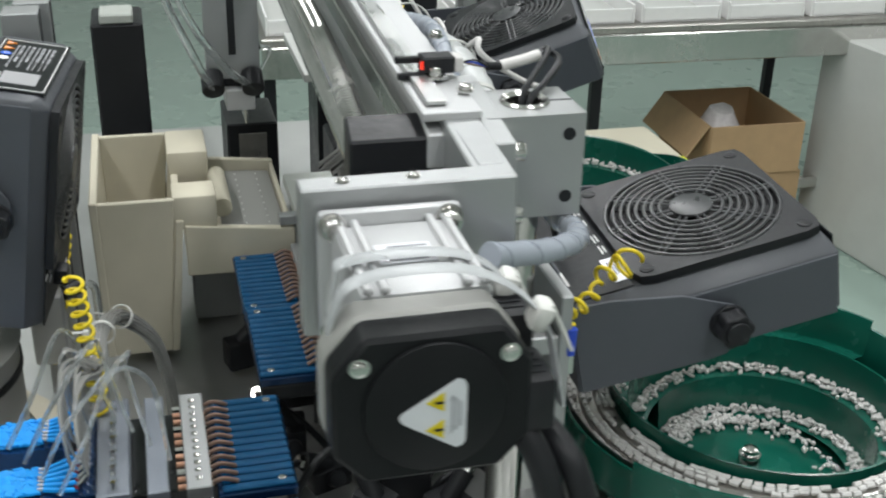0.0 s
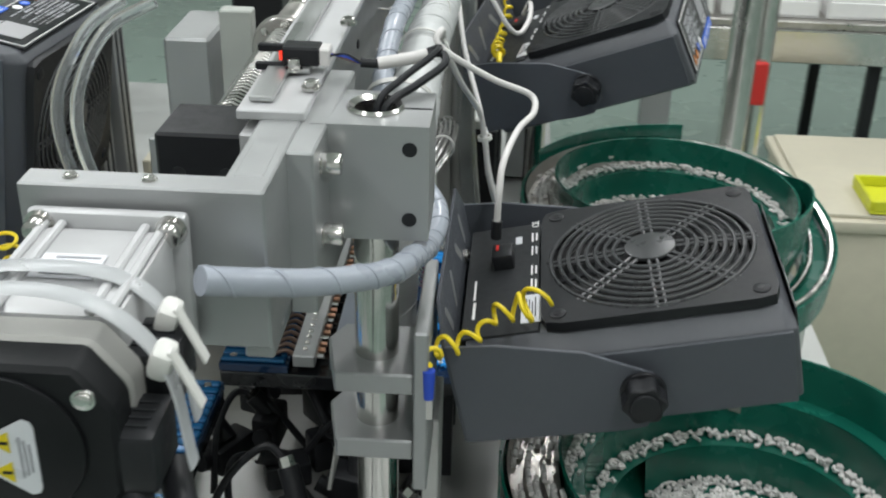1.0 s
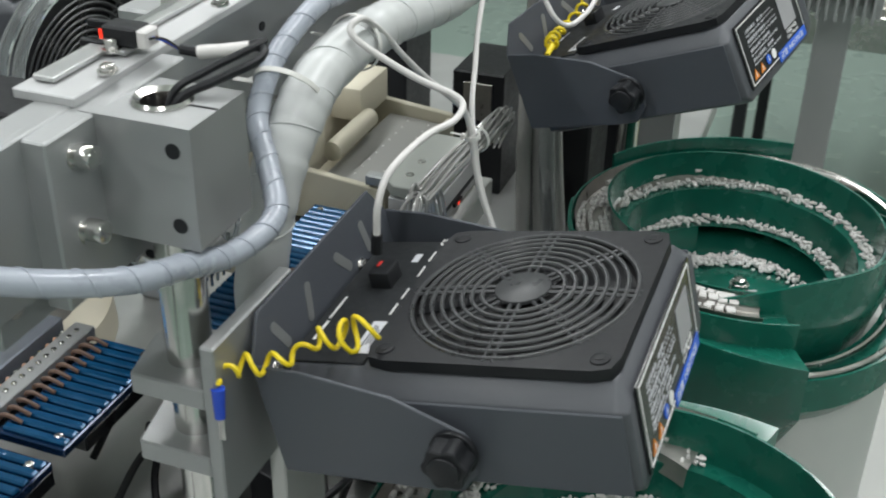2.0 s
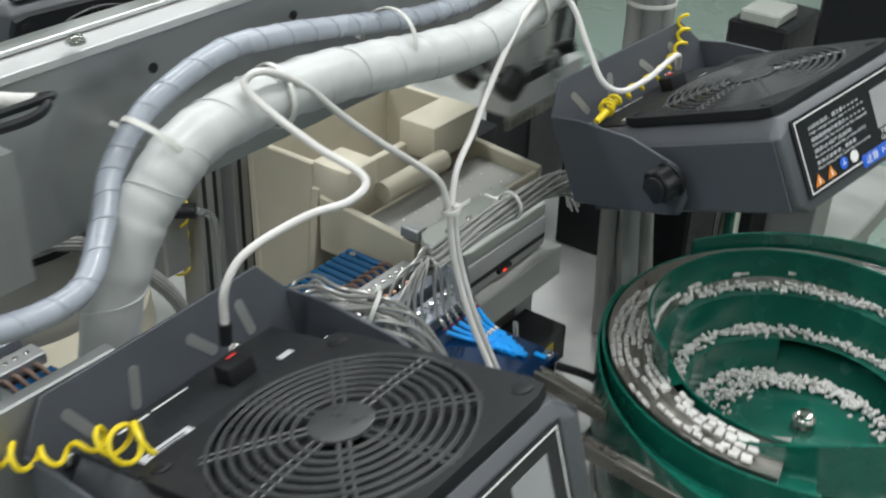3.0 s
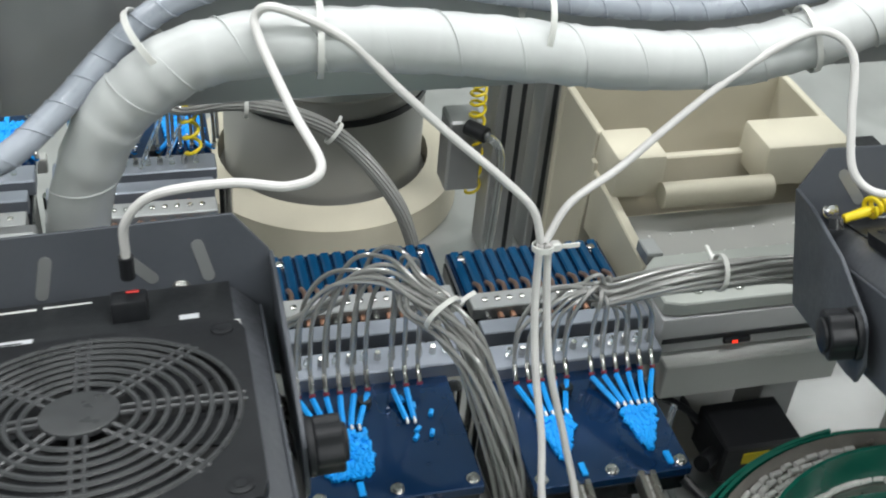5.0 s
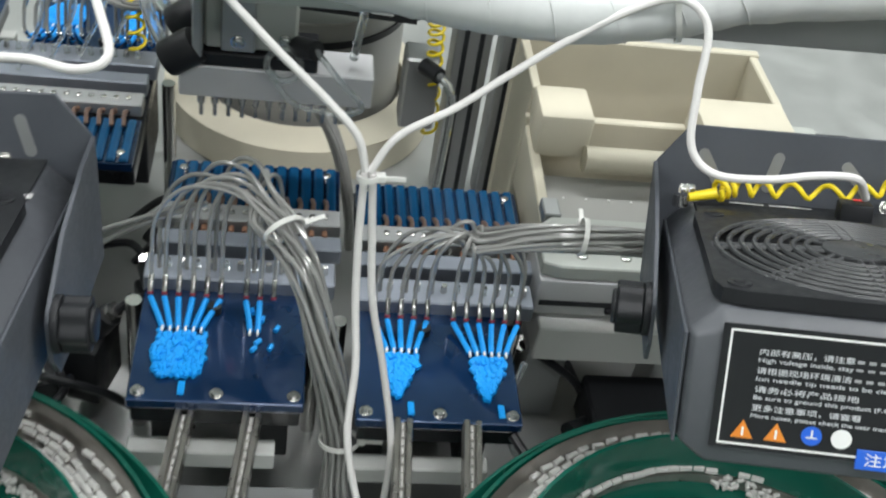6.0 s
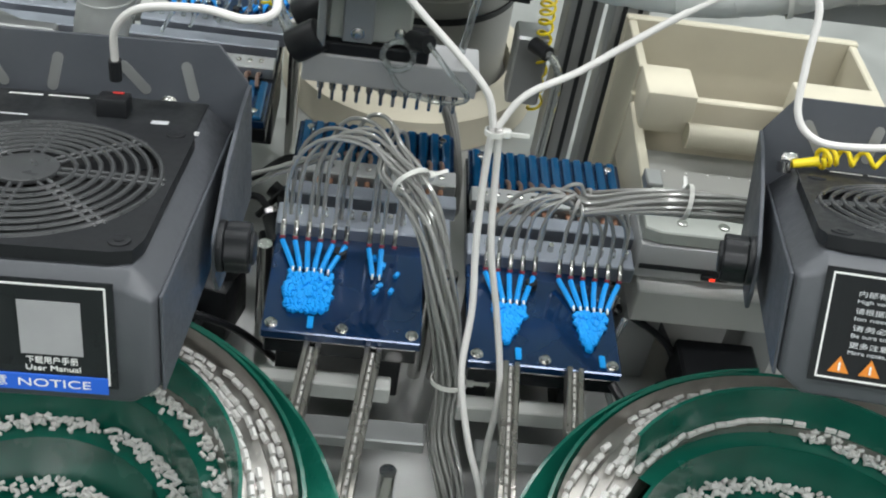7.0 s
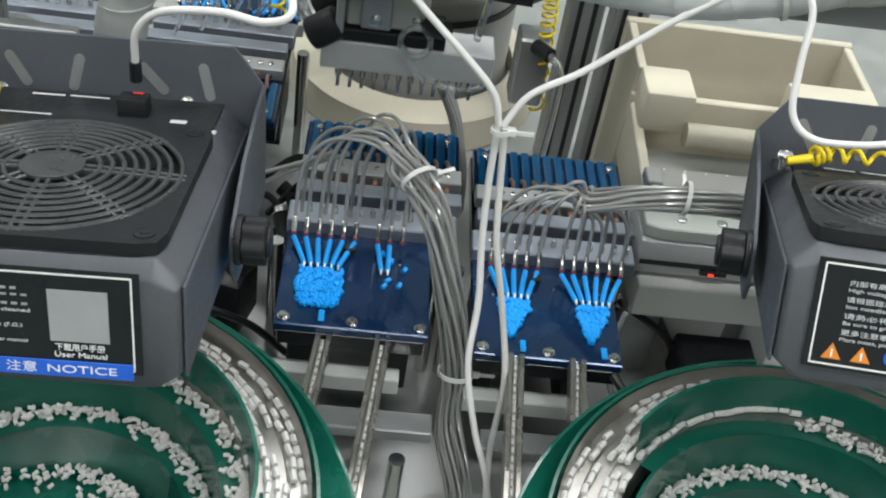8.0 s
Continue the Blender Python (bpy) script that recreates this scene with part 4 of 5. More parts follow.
            o = part("part_fill", bm, BLUE_PART, ob, "heap of small light blue rubber parts")
            o["kind"] = "stuff"
        else:
            bm = bmesh.new()
            for k in range(7):
                bm_pel(bm, V(rnd.uniform(0.012, 0.05), yc + rnd.uniform(-0.012, 0.016), 0.0016), V(1, rnd.uniform(-1, 1), 0).normalized() * 0.0022, 0.0016)
            o = part("part_fill", bm, BLUE_PART, ob, "few light blue rubber parts")
            o["kind"] = "stuff"
    part("thumb_screw", bm_cyl((0.013, -0.006, 0.0), (0.013, -0.006, 0.006), 0.0042, seg=16, bevel=0.0006), BLACK, ob, "black thumb screw")
    # supports below
    for y in (-0.034, 0.034):
        part("support_block", bm_box(0.005, y, -0.060, 0.075, 0.018, 0.080, 0.001), BLACK, ob)
    part("cross_bar", bm_box(0.084, -0.008, -0.047, 0.012, 0.086, 0.014, 0.001), BASE_WHITE, ob, "pale aluminium cross bar")
    part("lower_bar", bm_box(0.106, 0.012, -0.066, 0.018, 0.096, 0.010, 0.001), ALU, ob)
    for y in (-0.058, 0.058):
        part("foot_post", bm_cyl((-0.01, y, -0.135), (-0.01, y, -0.015), 0.0052, seg=20), SHAFT, ob)
    part("guide_post", bm_cyl((0.134, 0.038, -0.130), (0.134, 0.038, -0.066), 0.0055, seg=20), SHAFT, ob)
    return ob, [m @ p for p in pins]


st_a, pins_a = station(pose(-0.163, 0.155, 0.932), ((-0.0450, 6, 1.2), (0.0125, 3, 0.34)), "blue grooved feeding station with steel needles and blue parts")
st_b, pins_b = station(pose(-0.163, 0.2855, 0.922), ((-0.038, 5, 0.95), (0.0125, 6, 0.95)), "blue grooved feeding station full of light blue parts")
MIR = pose(-0.428, 0.0345, 0.934, 0, 0, 180)
st_c, pins_c = station(MIR, ((-0.0515, 6, 1.2), (0.008, 6, 1.2)), "blue grooved feeding station facing the far side")
st_d, pins_d = station(pose(-0.428, -0.0955, 0.934, 0, 0, 180), ((-0.0515, 6, 1.2), (0.008, 6, 1.2)), "blue grooved feeding station at the end of the row")

# feed rails from the bowls
for (x0, y0, x1, y1), g in (((-0.077, 0.138, 0.120, 0.120), 0.0), ((-0.077, 0.176, 0.120, 0.157), 0.0), ((-0.077, 0.2635, 0.100, 0.252), 0.0), ((-0.077, 0.3045, 0.100, 0.289), 0.0)):
    d = V(x1 - x0, y1 - y0, -0.006)
    L = d.length
    m = Matrix.Translation((x0, y0, 0.920)) @ d.to_track_quat("X", "Z").to_matrix().to_4x4()
    r = thing("feed_rail", "narrow polished steel feed rail between bowl and station", "feed rail", m, group="feed rails")
    part("side", bm_box(L / 2, -0.0036, 0, L, 0.0034, 0.012, 0.0005), RAIL_STEEL, r)
    part("side", bm_box(L / 2, 0.0036, 0, L, 0.0034, 0.012, 0.0005), RAIL_STEEL, r)
    part("channel", bm_box(L / 2, 0, -0.002, L, 0.0036, 0.006, 0), STEEL_DARK, r)
    b = bmesh.new()
    x = 0.004
    rnd = random.Random(3)
    while x < L - 0.01:
        bm_pel(b, V(x, 0, 0.0016), V(0.0020, 0, 0), 0.0010)
        x += rnd.uniform(0.0048, 0.0075)
    o = part("pellet_fill", b, WHITE_PELLET, r, "row of white pellets in the rail")
    o["kind"] = "stuff"

# ---- air tubes on the needles ----


def tube_bundle(name, pins, trunk, spread, label, seed, arch):
    rnd = random.Random(seed)
    ob = thing(name, label, "air tubes", pose(0, 0, 0), group="air tube bundles")
    pins = list(pins) + [p + V(-0.010, 0.0035, -0.004) for p in pins[::2]]
    n = len(pins)
    for i, p in enumerate(pins):
        a = 2 * math.pi * i / n * 1.618
        rr = spread * math.sqrt((i + 0.5) / n)
        off = [V(rr * math.cos(a + 0.4 * j), rr * math.sin(a + 0.4 * j) * 0.6, rr * math.sin(a + 0.4 * j)) for j in range(len(trunk))]
        T = [Vector(t) + o for t, o in zip(trunk, off)]
        w0, w1 = rnd.uniform(-0.003, 0.003), rnd.uniform(0, 0.006)
        q = T[0] - p
        P = spline([p + V(0.000, 0, 0.0005), p + V(-0.002, 0, 0.010), p + V(-0.004, q.y * 0.05, 0.62 * q.z + arch * 0.2 + w0), p + V(-0.005, q.y * 0.30, 0.92 * q.z + arch * 0.20 + w1), p + V(-0.004 + q.x * 0.4, q.y * 0.68, q.z + arch * 0.20 + w1)] + T, 7)
        part("air_tube", bm_tube(P, 0.0014, 7), CLEAR_TUBE, ob, "clear flexible air tube")
    return ob


tube_bundle("air_tube_bundle", pins_a, [(-0.156, 0.1740, 1.012), (-0.136, 0.1880, 1.008), (-0.116, 0.2010, 0.995), (-0.098, 0.2130, 0.962), (-0.090, 0.2230, 0.925), (-0.086, 0.2280, 0.890), (-0.074, 0.2280, 0.856), (-0.035, 0.2400, 0.826), (0.01, 0.25, 0.75)], 0.0125, "bundle of clear air tubes arching over needles and hanging down", 4, 0.022)
tube_bundle("air_tube_bundle", pins_b, [(-0.178, 0.305, 0.976), (-0.161, 0.334, 0.996), (-0.146, 0.363, 1.010), (-0.142, 0.410, 1.012), (-0.150, 0.465, 0.992), (-0.18, 0.53, 0.94)], 0.0095, "bundle of clear air tubes running sideways under a blower", 9, 0.016)
tube_bundle("air_tube_bundle", pins_c, [(-0.420, 0.062, 0.986), (-0.416, 0.112, 0.988), (-0.404, 0.174, 0.966), (-0.380, 0.220, 0.915), (-0.370, 0.240, 0.850), (-0.370, 0.245, 0.80)], 0.0055, "bundle of clear air tubes from the far station", 11, 0.030)


def cable_tie(p, axis, r, name_label="white nylon cable tie round a bundle"):
    p, axis = Vector(p), Vector(axis).normalized()
    t = thing("cable_tie", name_label, "cable tie", Matrix.Translation(p) @ axis.to_track_quat("Z", "Y").to_matrix().to_4x4(), group="cable ties")
    part("strap", bm_lathe([(r, -0.0015), (r + 0.0010, -0.0015), (r + 0.0010, 0.0015), (r, 0.0015)], 28, closed=True), TIE, t)
    part("head", bm_box(r + 0.002, 0, 0, 0.005, 0.0055, 0.0045, 0.0006), TIE, t)
    part("tail", bm_box(r + 0.009, 0.001, 0, 0.012, 0.0010, 0.0028, 0.0003), TIE, t)
    return t


cable_tie((-0.136, 0.1880, 1.0130), (0.8, 0.5, -0.35), 0.0115)
cable_tie((-0.086, 0.2280, 0.892), (0.3, 0.0, -1), 0.0115)
cable_tie((-0.146, 0.3630, 1.0130), (0.1, 1, -0.05), 0.0105)
cable_tie((-0.416, 0.110, 0.988), (0.1, 1, -0.05), 0.009)
cable_tie((-0.404, 0.174, 0.966), (0.4, 1, -0.8), 0.009)

# ---- wrapped hose and cables ----
hose_path = [(-0.156, -0.006, 0.96), (-0.156, -0.004, 1.03), (-0.155, 0.002, 1.09), (-0.151, 0.018, 1.136), (-0.148, 0.036, 1.158), (-0.147, 0.06, 1.174), (-0.147, 0.1, 1.18), (-0.147, 0.14, 1.179), (-0.147, 0.18, 1.175), (-0.147, 0.22, 1.169), (-0.147, 0.26, 1.163), (-0.147, 0.3, 1.159), (-0.148, 0.34, 1.159), (-0.15, 0.38, 1.166), (-0.154, 0.42, 1.175), (-0.16, 0.5, 1.182), (-0.168, 0.62, 1.184), (-0.175, 0.82, 1.18), (-0.19, 1.1, 1.175)]
hose = thing("cable_hose", "thick cable bundle wrapped in shiny white film", "wrapped hose", pose(0, 0, 0))
S = spline(hose_path, 14)
rnd = random.Random(2)
rad = []
for i in range(len(S)):
    rad.append(0.0153 + 0.0003 * math.sin(i * 0.9) + 0.0003 * math.sin(i * 0.31 + 1) + (0.0004 if i % 9 == 0 else 0))
part("film", bm_tube(S, 0.016, 20, radii=rad), WHITE_WRAP, hose, sharp=70)
seam = bm_tube(coil(hose_path, 0.0153, 22, 20), 0.0005, 5)
part("film_edge", seam, WHITE_WRAP, hose, "overlapping film edge")
wrap_path = [(-0.2157, -0.2088, 1.1836), (-0.1734, -0.1735, 1.1658), (-0.1446, -0.1414, 1.1547), (-0.1348, -0.1106, 1.147), (-0.1288, -0.0696, 1.1353), (-0.1275, -0.0306, 1.1363), (-0.146, -0.002, 1.15), (-0.1625, 0.019, 1.165), (-0.166, 0.038, 1.182), (-0.166, 0.06, 1.195), (-0.164, 0.1, 1.2065), (-0.163, 0.14, 1.204), (-0.165, 0.18, 1.197), (-0.167, 0.22, 1.1895), (-0.168, 0.26, 1.182), (-0.17, 0.3, 1.177), (-0.171, 0.34, 1.176), (-0.173, 0.4, 1.184), (-0.178, 0.5, 1.198), (-0.182, 0.7, 1.205), (-0.195, 1, 1.205)]
wrap = thing("spiral_wrap", "motor cable in translucent grey spiral wrap", "wrapped cable", pose(0, 0, 0))
S = spline(wrap_path, 12)
part("core", bm_tube(S, 0.0064, 14), GREY_WRAP, wrap, sharp=70)
part("spiral", bm_tube(coil(wrap_path, 0.0065, 40, 14), 0.0005, 5), GREY_WRAP, wrap, "raised spiral edge")
cable_tie((-0.156, 0.044, 1.176), (0, 0.75, 0.6), 0.0195, "white nylon cable tie holding hose and spiral wrap together")
cable_tie((-0.156, 0.2277, 1.178), (0, 1, -0.15), 0.0205, "white nylon cable tie holding hose and spiral wrap together")
cable_tie((-0.147, 0.118, 1.180), (0.1, 1, 0.0), 0.0172, "clear nylon cable tie round the hose")
cable_tie((-0.150, 0.378, 1.166), (0.1, 1, 0.3), 0.0172, "clear nylon cable tie round the hose")

wc = thing("white_cable", "white power cable looping between the blowers", "cable", pose(0, 0, 0))
CA = [(-0.093, 0.023, 1.105), (-0.0925, 0.0245, 1.124), (-0.0905, 0.038, 1.139), (-0.082, 0.07, 1.148), (-0.072, 0.094, 1.151), (-0.0745, 0.1075, 1.158), (-0.1, 0.099, 1.171), (-0.128, 0.089, 1.19), (-0.1365, 0.088, 1.199), (-0.1336, 0.0982, 1.203), (-0.1342, 0.1282, 1.186), (-0.129, 0.154, 1.161), (-0.1225, 0.179, 1.138), (-0.115, 0.204, 1.117), (-0.1095, 0.221, 1.1), (-0.1062, 0.227, 1.081)]
CB = [(-0.106, 0.2292, 1.081), (-0.1115, 0.242, 1.1005), (-0.119, 0.269, 1.1145), (-0.1265, 0.295, 1.132), (-0.132, 0.323, 1.152), (-0.1355, 0.352, 1.17), (-0.1325, 0.3736, 1.1795), (-0.1215, 0.387, 1.171), (-0.104, 0.385, 1.144), (-0.09, 0.385, 1.122), (-0.08, 0.3967, 1.1135), (-0.072, 0.42, 1.118), (-0.07, 0.445, 1.124), (-0.0715, 0.466, 1.1225), (-0.076, 0.478, 1.108)]
part("lead", bm_tube(spline(CA, 8), 0.00215, 10), WHITE_CABLE, wc)
part("lead", bm_tube(spline(CB, 8), 0.00215, 10), WHITE_CABLE, wc)
part("strain_relief", bm_tube([CA[0], V(*CA[0]) + V(-0.0002, 0, -0.012)], 0.0034, 10), BLACK, wc)
T1 = [(-0.106, 0.2265, 1.0805), (-0.0998, 0.2266, 1.0441), (-0.0876, 0.228, 1.0069), (-0.0716, 0.2308, 0.9729), (-0.049, 0.229, 0.939), (-0.0265, 0.238, 0.9045), (-0.0031, 0.2509, 0.8707), (0.02, 0.258, 0.79)]
T2 = [(-0.1053, 0.2305, 1.0805), (-0.1013, 0.2337, 1.0431), (-0.0906, 0.2376, 1.0042), (-0.0783, 0.2478, 0.9617), (-0.059, 0.256, 0.917), (-0.0402, 0.2535, 0.8719), (-0.0203, 0.2554, 0.8294), (0.005, 0.257, 0.75)]
part("lead", bm_tube(spline(T1, 8), 0.00215, 10), WHITE_CABLE, wc)
part("lead", bm_tube(spline(T2, 8), 0.00215, 10), WHITE_CABLE, wc)
cable_tie((-0.1055, 0.2282, 1.0780), (0.15, 0, -1), 0.0048, "white nylon cable tie knotting two white cables")

# coiled earth wires


def earth_wire(pathm, turns, R, label, ends=True):
    w = thing("earth_wire", label, "earth wire", pose(0, 0, 0), group="coiled earth wires")
    P = coil(pathm, R, turns, 14)
    part("wire", bm_tube(P, 0.0014, 7), YELLOW, w)
    return w


def ion_pt(m, u, v, n):
    return m @ V(u, v, n)


wA = earth_wire([ion_pt(ION_A, -0.064, -0.052, 0.012), ion_pt(ION_A, -0.074, -0.060, 0.010), ion_pt(ION_A, -0.084, -0.0605, 0.011), ion_pt(ION_A, -0.094, -0.066, 0.008), ion_pt(ION_A, -0.102, -0.080, 0.008), ion_pt(ION_A, -0.114, -0.088, 0.010), ion_pt(ION_A, -0.1235, -0.0946, 0.012), (-0.1265, -0.102, 1.078)], 7, [0.0080, 0.0086, 0.0076, 0.0030, 0.0036, 0.0060, 0.0050, 0.0012], "yellow and green coiled earth wire with a blue terminal sleeve")
part("sleeve", bm_cyl((-0.1262, -0.1015, 1.074), (-0.1262, -0.1020, 1.056), 0.0036, 0.0028, 16), BLUE_CAP, wA, "blue insulated terminal")
part("lug", bm_box(-0.1262, -0.1022, 1.049, 0.005, 0.0012, 0.014, 0.0003), STEEL, wA)
wB = earth_wire([ion_pt(ION_B, -0.094, -0.053, 0.004), ion_pt(ION_B, -0.098, -0.044, 0.006), ion_pt(ION_B, -0.101, -0.02, 0.006), ion_pt(ION_B, -0.104, 0.02, 0.008), ion_pt(ION_B, -0.106, 0.05, 0.018), ion_pt(ION_B, -0.112, 0.070, 0.036)], 11, [0.0052, 0.0044, 0.0036, 0.0036, 0.0036, 0.0050], "yellow coiled earth wire screwed to the blower bracket")
part("sleeve", bm_cyl(ion_pt(ION_B, -0.092, -0.067, 0.000), ion_pt(ION_B, -0.094, -0.053, 0.003), 0.0024, 0.0030, 14), YELLOW, wB, "yellow insulated terminal")
part("lug", bm_cyl(ion_pt(ION_B, -0.092, -0.071, -0.005), ion_pt(ION_B, -0.092, -0.071, 0.001), 0.004, seg=16), STEEL, wB)
earth_wire([(-0.450, 0.300, 0.990), (-0.458, 0.305, 0.94), (-0.471, 0.312, 0.852)], 10, 0.0062, "yellow coiled earth wire hanging by the column")
earth_wire([(-0.428, 0.062, 1.060), (-0.424, 0.066, 1.01), (-0.420, 0.070, 0.945)], 10, 0.0060, "yellow coiled earth wire hanging from the upright blower")

# ---- cream chute ----
chute = thing("parts_chute", "cream printed plastic parts chute with grey perforated floor", "parts chute", pose(0, 0, 0))
for xa, xb, xc, xd, top in ((-0.408, -0.400, -0.405, -0.397, 0.982), (-0.326, -0.318, -0.340, -0.332, 0.958)):
    part("bin_wall", bm_prism([(xc, 0.815), (xd, 0.815), (xb, top), (xa, top)], (0, 0.351, 0), (1, 0, 0), (0, 0, 1), (0, 1, 0), 0.200, 0.0012), CREAM, chute)
for ya in (0.3525, 0.5425):
    part("bin_wall", bm_prism([(-0.3975, 0.815), (-0.3395, 0.815), (-0.3255, 0.980), (-0.4005, 0.980)], (0, ya, 0), (1, 0, 0), (0, 0, 1), (0, 1, 0), 0.007, 0.001), CREAM, chute)
part("bin_bottom", bm_box(-0.367, 0.451, 0.820, 0.056, 0.182, 0.006, 0.001), CREAM, chute)
side = [(-0.3172, 0.898), (-0.3172, 0.952), (-0.300, 0.950), (-0.206, 0.941), (-0.206, 0.896)]
part("side_wall", bm_prism(side, (0, 0.351, 0), (1, 0, 0), (0, 0, 1), (0, 1, 0), 0.008, 0.001), CREAM, chute)
part("side_wall", bm_prism(side, (0, 0.541, 0), (1, 0, 0), (0, 0, 1), (0, 1, 0), 0.008, 0.001), CREAM, chute)
part("tray_bottom", bm_box(-0.2615, 0.450, 0.902, 0.110, 0.181, 0.008, 0.001), CREAM, chute)
part("tray_wall", bm_box(-0.2085, 0.450, 0.9225, 0.005, 0.180, 0.032, 0.001), CREAM, chute)
part("pedestal", bm_box(-0.285, 0.47, 0.849, 0.05, 0.06, 0.097, 0.001), ALU, chute)
part("ledge", bm_box(-0.306, 0.374, 0.964, 0.044, 0.040, 0.036, 0.003, 2), CREAM, chute)
part("ledge", bm_box(-0.306, 0.512, 0.964, 0.044, 0.072, 0.036, 0.003, 2), CREAM, chute)
part("lip", bm_cyl((-0.276, 0.390, 0.952), (-0.276, 0.480, 0.952), 0.010, seg=20), CREAM, chute)
fl = part("chute_floor", merge(bm_box(0, 0, 0, 0.066, 0.178, 0.002, 0.0004), None, Matrix.Translation((-0.2450, 0.450, 0.931)) @ pose(0, 0, 0, 0, 3, 0)), DRUM_GREY, chute, "grey sheet-metal floor with small holes")
for i in range(2):
    for k in range(10):
        part("hole", bm_cyl((-0.228 - 0.024 * i, 0.375 + 0.017 * k, 0.9312 + 0.0012 * i), (-0.228 - 0.024 * i, 0.375 + 0.017 * k, 0.9318 + 0.0012 * i), 0.0009, seg=10), WHITE, fl)
part("metal_tab", bm_box(-0.212, 0.356, 0.950, 0.020, 0.012, 0.010, 0.001), ALU, chute)
for p in chute.children_recursive:
    p.data.transform(Matrix.Translation((-0.0392, 0.013, 0.004)) @ Matrix.Diagonal((0.96, 1, 1, 1)))

# ---- slide cylinder beside station B ----
cyl = thing("slide_cylinder", "aluminium pneumatic slide with red switch light", "pneumatic slide", pose(-0.204, 0.418, 0.930))
part("body", bm_box(0, 0, 0, 0.046, 0.125, 0.030, 0.002, 2), ALU_LIGHT, cyl)
part("slide_plate", bm_prism([(-0.030, -0.050), (-0.018, -0.062), (0.018, -0.062), (0.022, -0.050), (0.022, 0.062), (-0.030, 0.062)], (0, 0, 0.016), (1, 0, 0), (0, 1, 0), (0, 0, 1), 0.011, 0.001), MACHINE_GREY, cyl)
for x, y in ((-0.012, -0.035), (0.010, -0.035), (-0.012, -0.005), (0.010, -0.005)):
    hex_screw("screw", (x, y, 0.0268), (0, 0, 1), 0.0030, 0.0010, cyl)
part("groove", bm_box(0.0232, 0, -0.004, 0.0012, 0.120, 0.004, 0), BLACK_MATT, cyl)
part("switch", bm_box(0.0240, -0.004, -0.0085, 0.004, 0.020, 0.004, 0.0006), BLACK, cyl)
part("switch_light", bm_box(0.0263, -0.006, -0.0085, 0.0014, 0.004, 0.002, 0.0002), RED_LED, cyl, "glowing red switch light")
part("mounting_beam", bm_box(0.004, 0.01, -0.034, 0.058, 0.135, 0.030, 0.001), BASE_WHITE, cyl, "pale mounting beam")
part("stand", bm_box(-0.004, -0.040, -0.095, 0.030, 0.030, 0.095, 0.001), ALU, cyl)
part("stand", bm_box(-0.004, 0.055, -0.095, 0.030, 0.030, 0.095, 0.001), ALU, cyl)
val = thing("air_valve", "black pneumatic valve with yellow label beside the bowl", "valve", pose(-0.165, 0.436, 0.835))
part("body", bm_box(0, 0, 0, 0.045, 0.060, 0.036, 0.002), BLACK, val)
part("label", bm_box(0.0228, -0.004, 0.006, 0.0008, 0.022, 0.010, 0), YELLOW_PRINT, val, "yellow label")
part("fitting", bm_cyl((0.01, -0.030, 0.0), (0.022, -0.046, 0.006), 0.006, seg=16), BLACK, val)
solid("air_hose", bm_tube(spline([(-0.098, 0.349, 0.858), (-0.100, 0.338, 0.880), (-0.112, 0.335, 0.905), (-0.120, 0.340, 0.930)], 6), 0.0022, 8), GLASSY, "clear thin air hose to the slide", "air hose")
solid("black_hose", bm_tube(spline([(-0.075, 0.330, 0.915), (-0.05, 0.345, 0.905), (-0.035, 0.352, 0.885), (-0.03, 0.352, 0.84), (-0.05, 0.34, 0.80)], 6), 0.0032, 8), BLACK, "black air hose bending behind the bowl", "air hose")

# ---- columns and drum behind ----
for x, y, lab in ((-0.465, 0.334, "grey aluminium profile column behind the stations"), (-0.458, 0.372, "grey aluminium profile column next to the chute")):
    c = thing("profile_column", lab, "column", pose(x, y, 0.80), group="profile columns")
    part("profile", bm_box(0, 0, 0.19, 0.030, 0.030, 0.38, 0.001), ALU, c)
    for k in (-0.0065, 0.0065):
        part("slot", bm_box(0.0152, k, 0.19, 0.0008, 0.004, 0.378, 0), BLACK_MATT, c)
drum = thing("feeder_drum", "grey round feeder drum with a pale foot, behind the stations", "feeder drum", pose(-0.580, 0.197, 0.80))
part("shell", bm_lathe([(0.0, 0.0), (0.098, 0.0), (0.098, 0.020), (0.092, 0.026), (0.092, 0.140), (0.095, 0.144), (0.0, 0.146)], 64), DRUM_GREY, drum)
part("foot", bm_lathe([(0.0985, 0.001), (0.128, 0.001), (0.126, 0.034), (0.0985, 0.042)], 64, closed=True), CREAM, drum, "cream coloured foot ring")
part("band", bm_lathe([(0.0922, 0.118), (0.0940, 0.118), (0.0940, 0.124), (0.0922, 0.124)], 64, closed=True), BLACK, drum, "dark band")
vb = thing("valve_block", "grey valve block with a black hose, beside the column", "valve", pose(-0.472, 0.297, 0.90))
part("body", bm_box(0, 0, 0, 0.03, 0.03, 0.07, 0.002), ALU, vb)
part("fitting", bm_cyl((0.015, 0.0, 0.03), (0.03, 0.012, 0.03), 0.007, seg=16), BLACK, vb)
part("hose", bm_tube(spline([(0.03, 0.012, 0.03), (0.04, 0.02, 0.025), (0.042, 0.024, 0.0), (0.04, 0.022, -0.10)], 6), 0.0038, 10), GLASSY, vb, "clear hose")

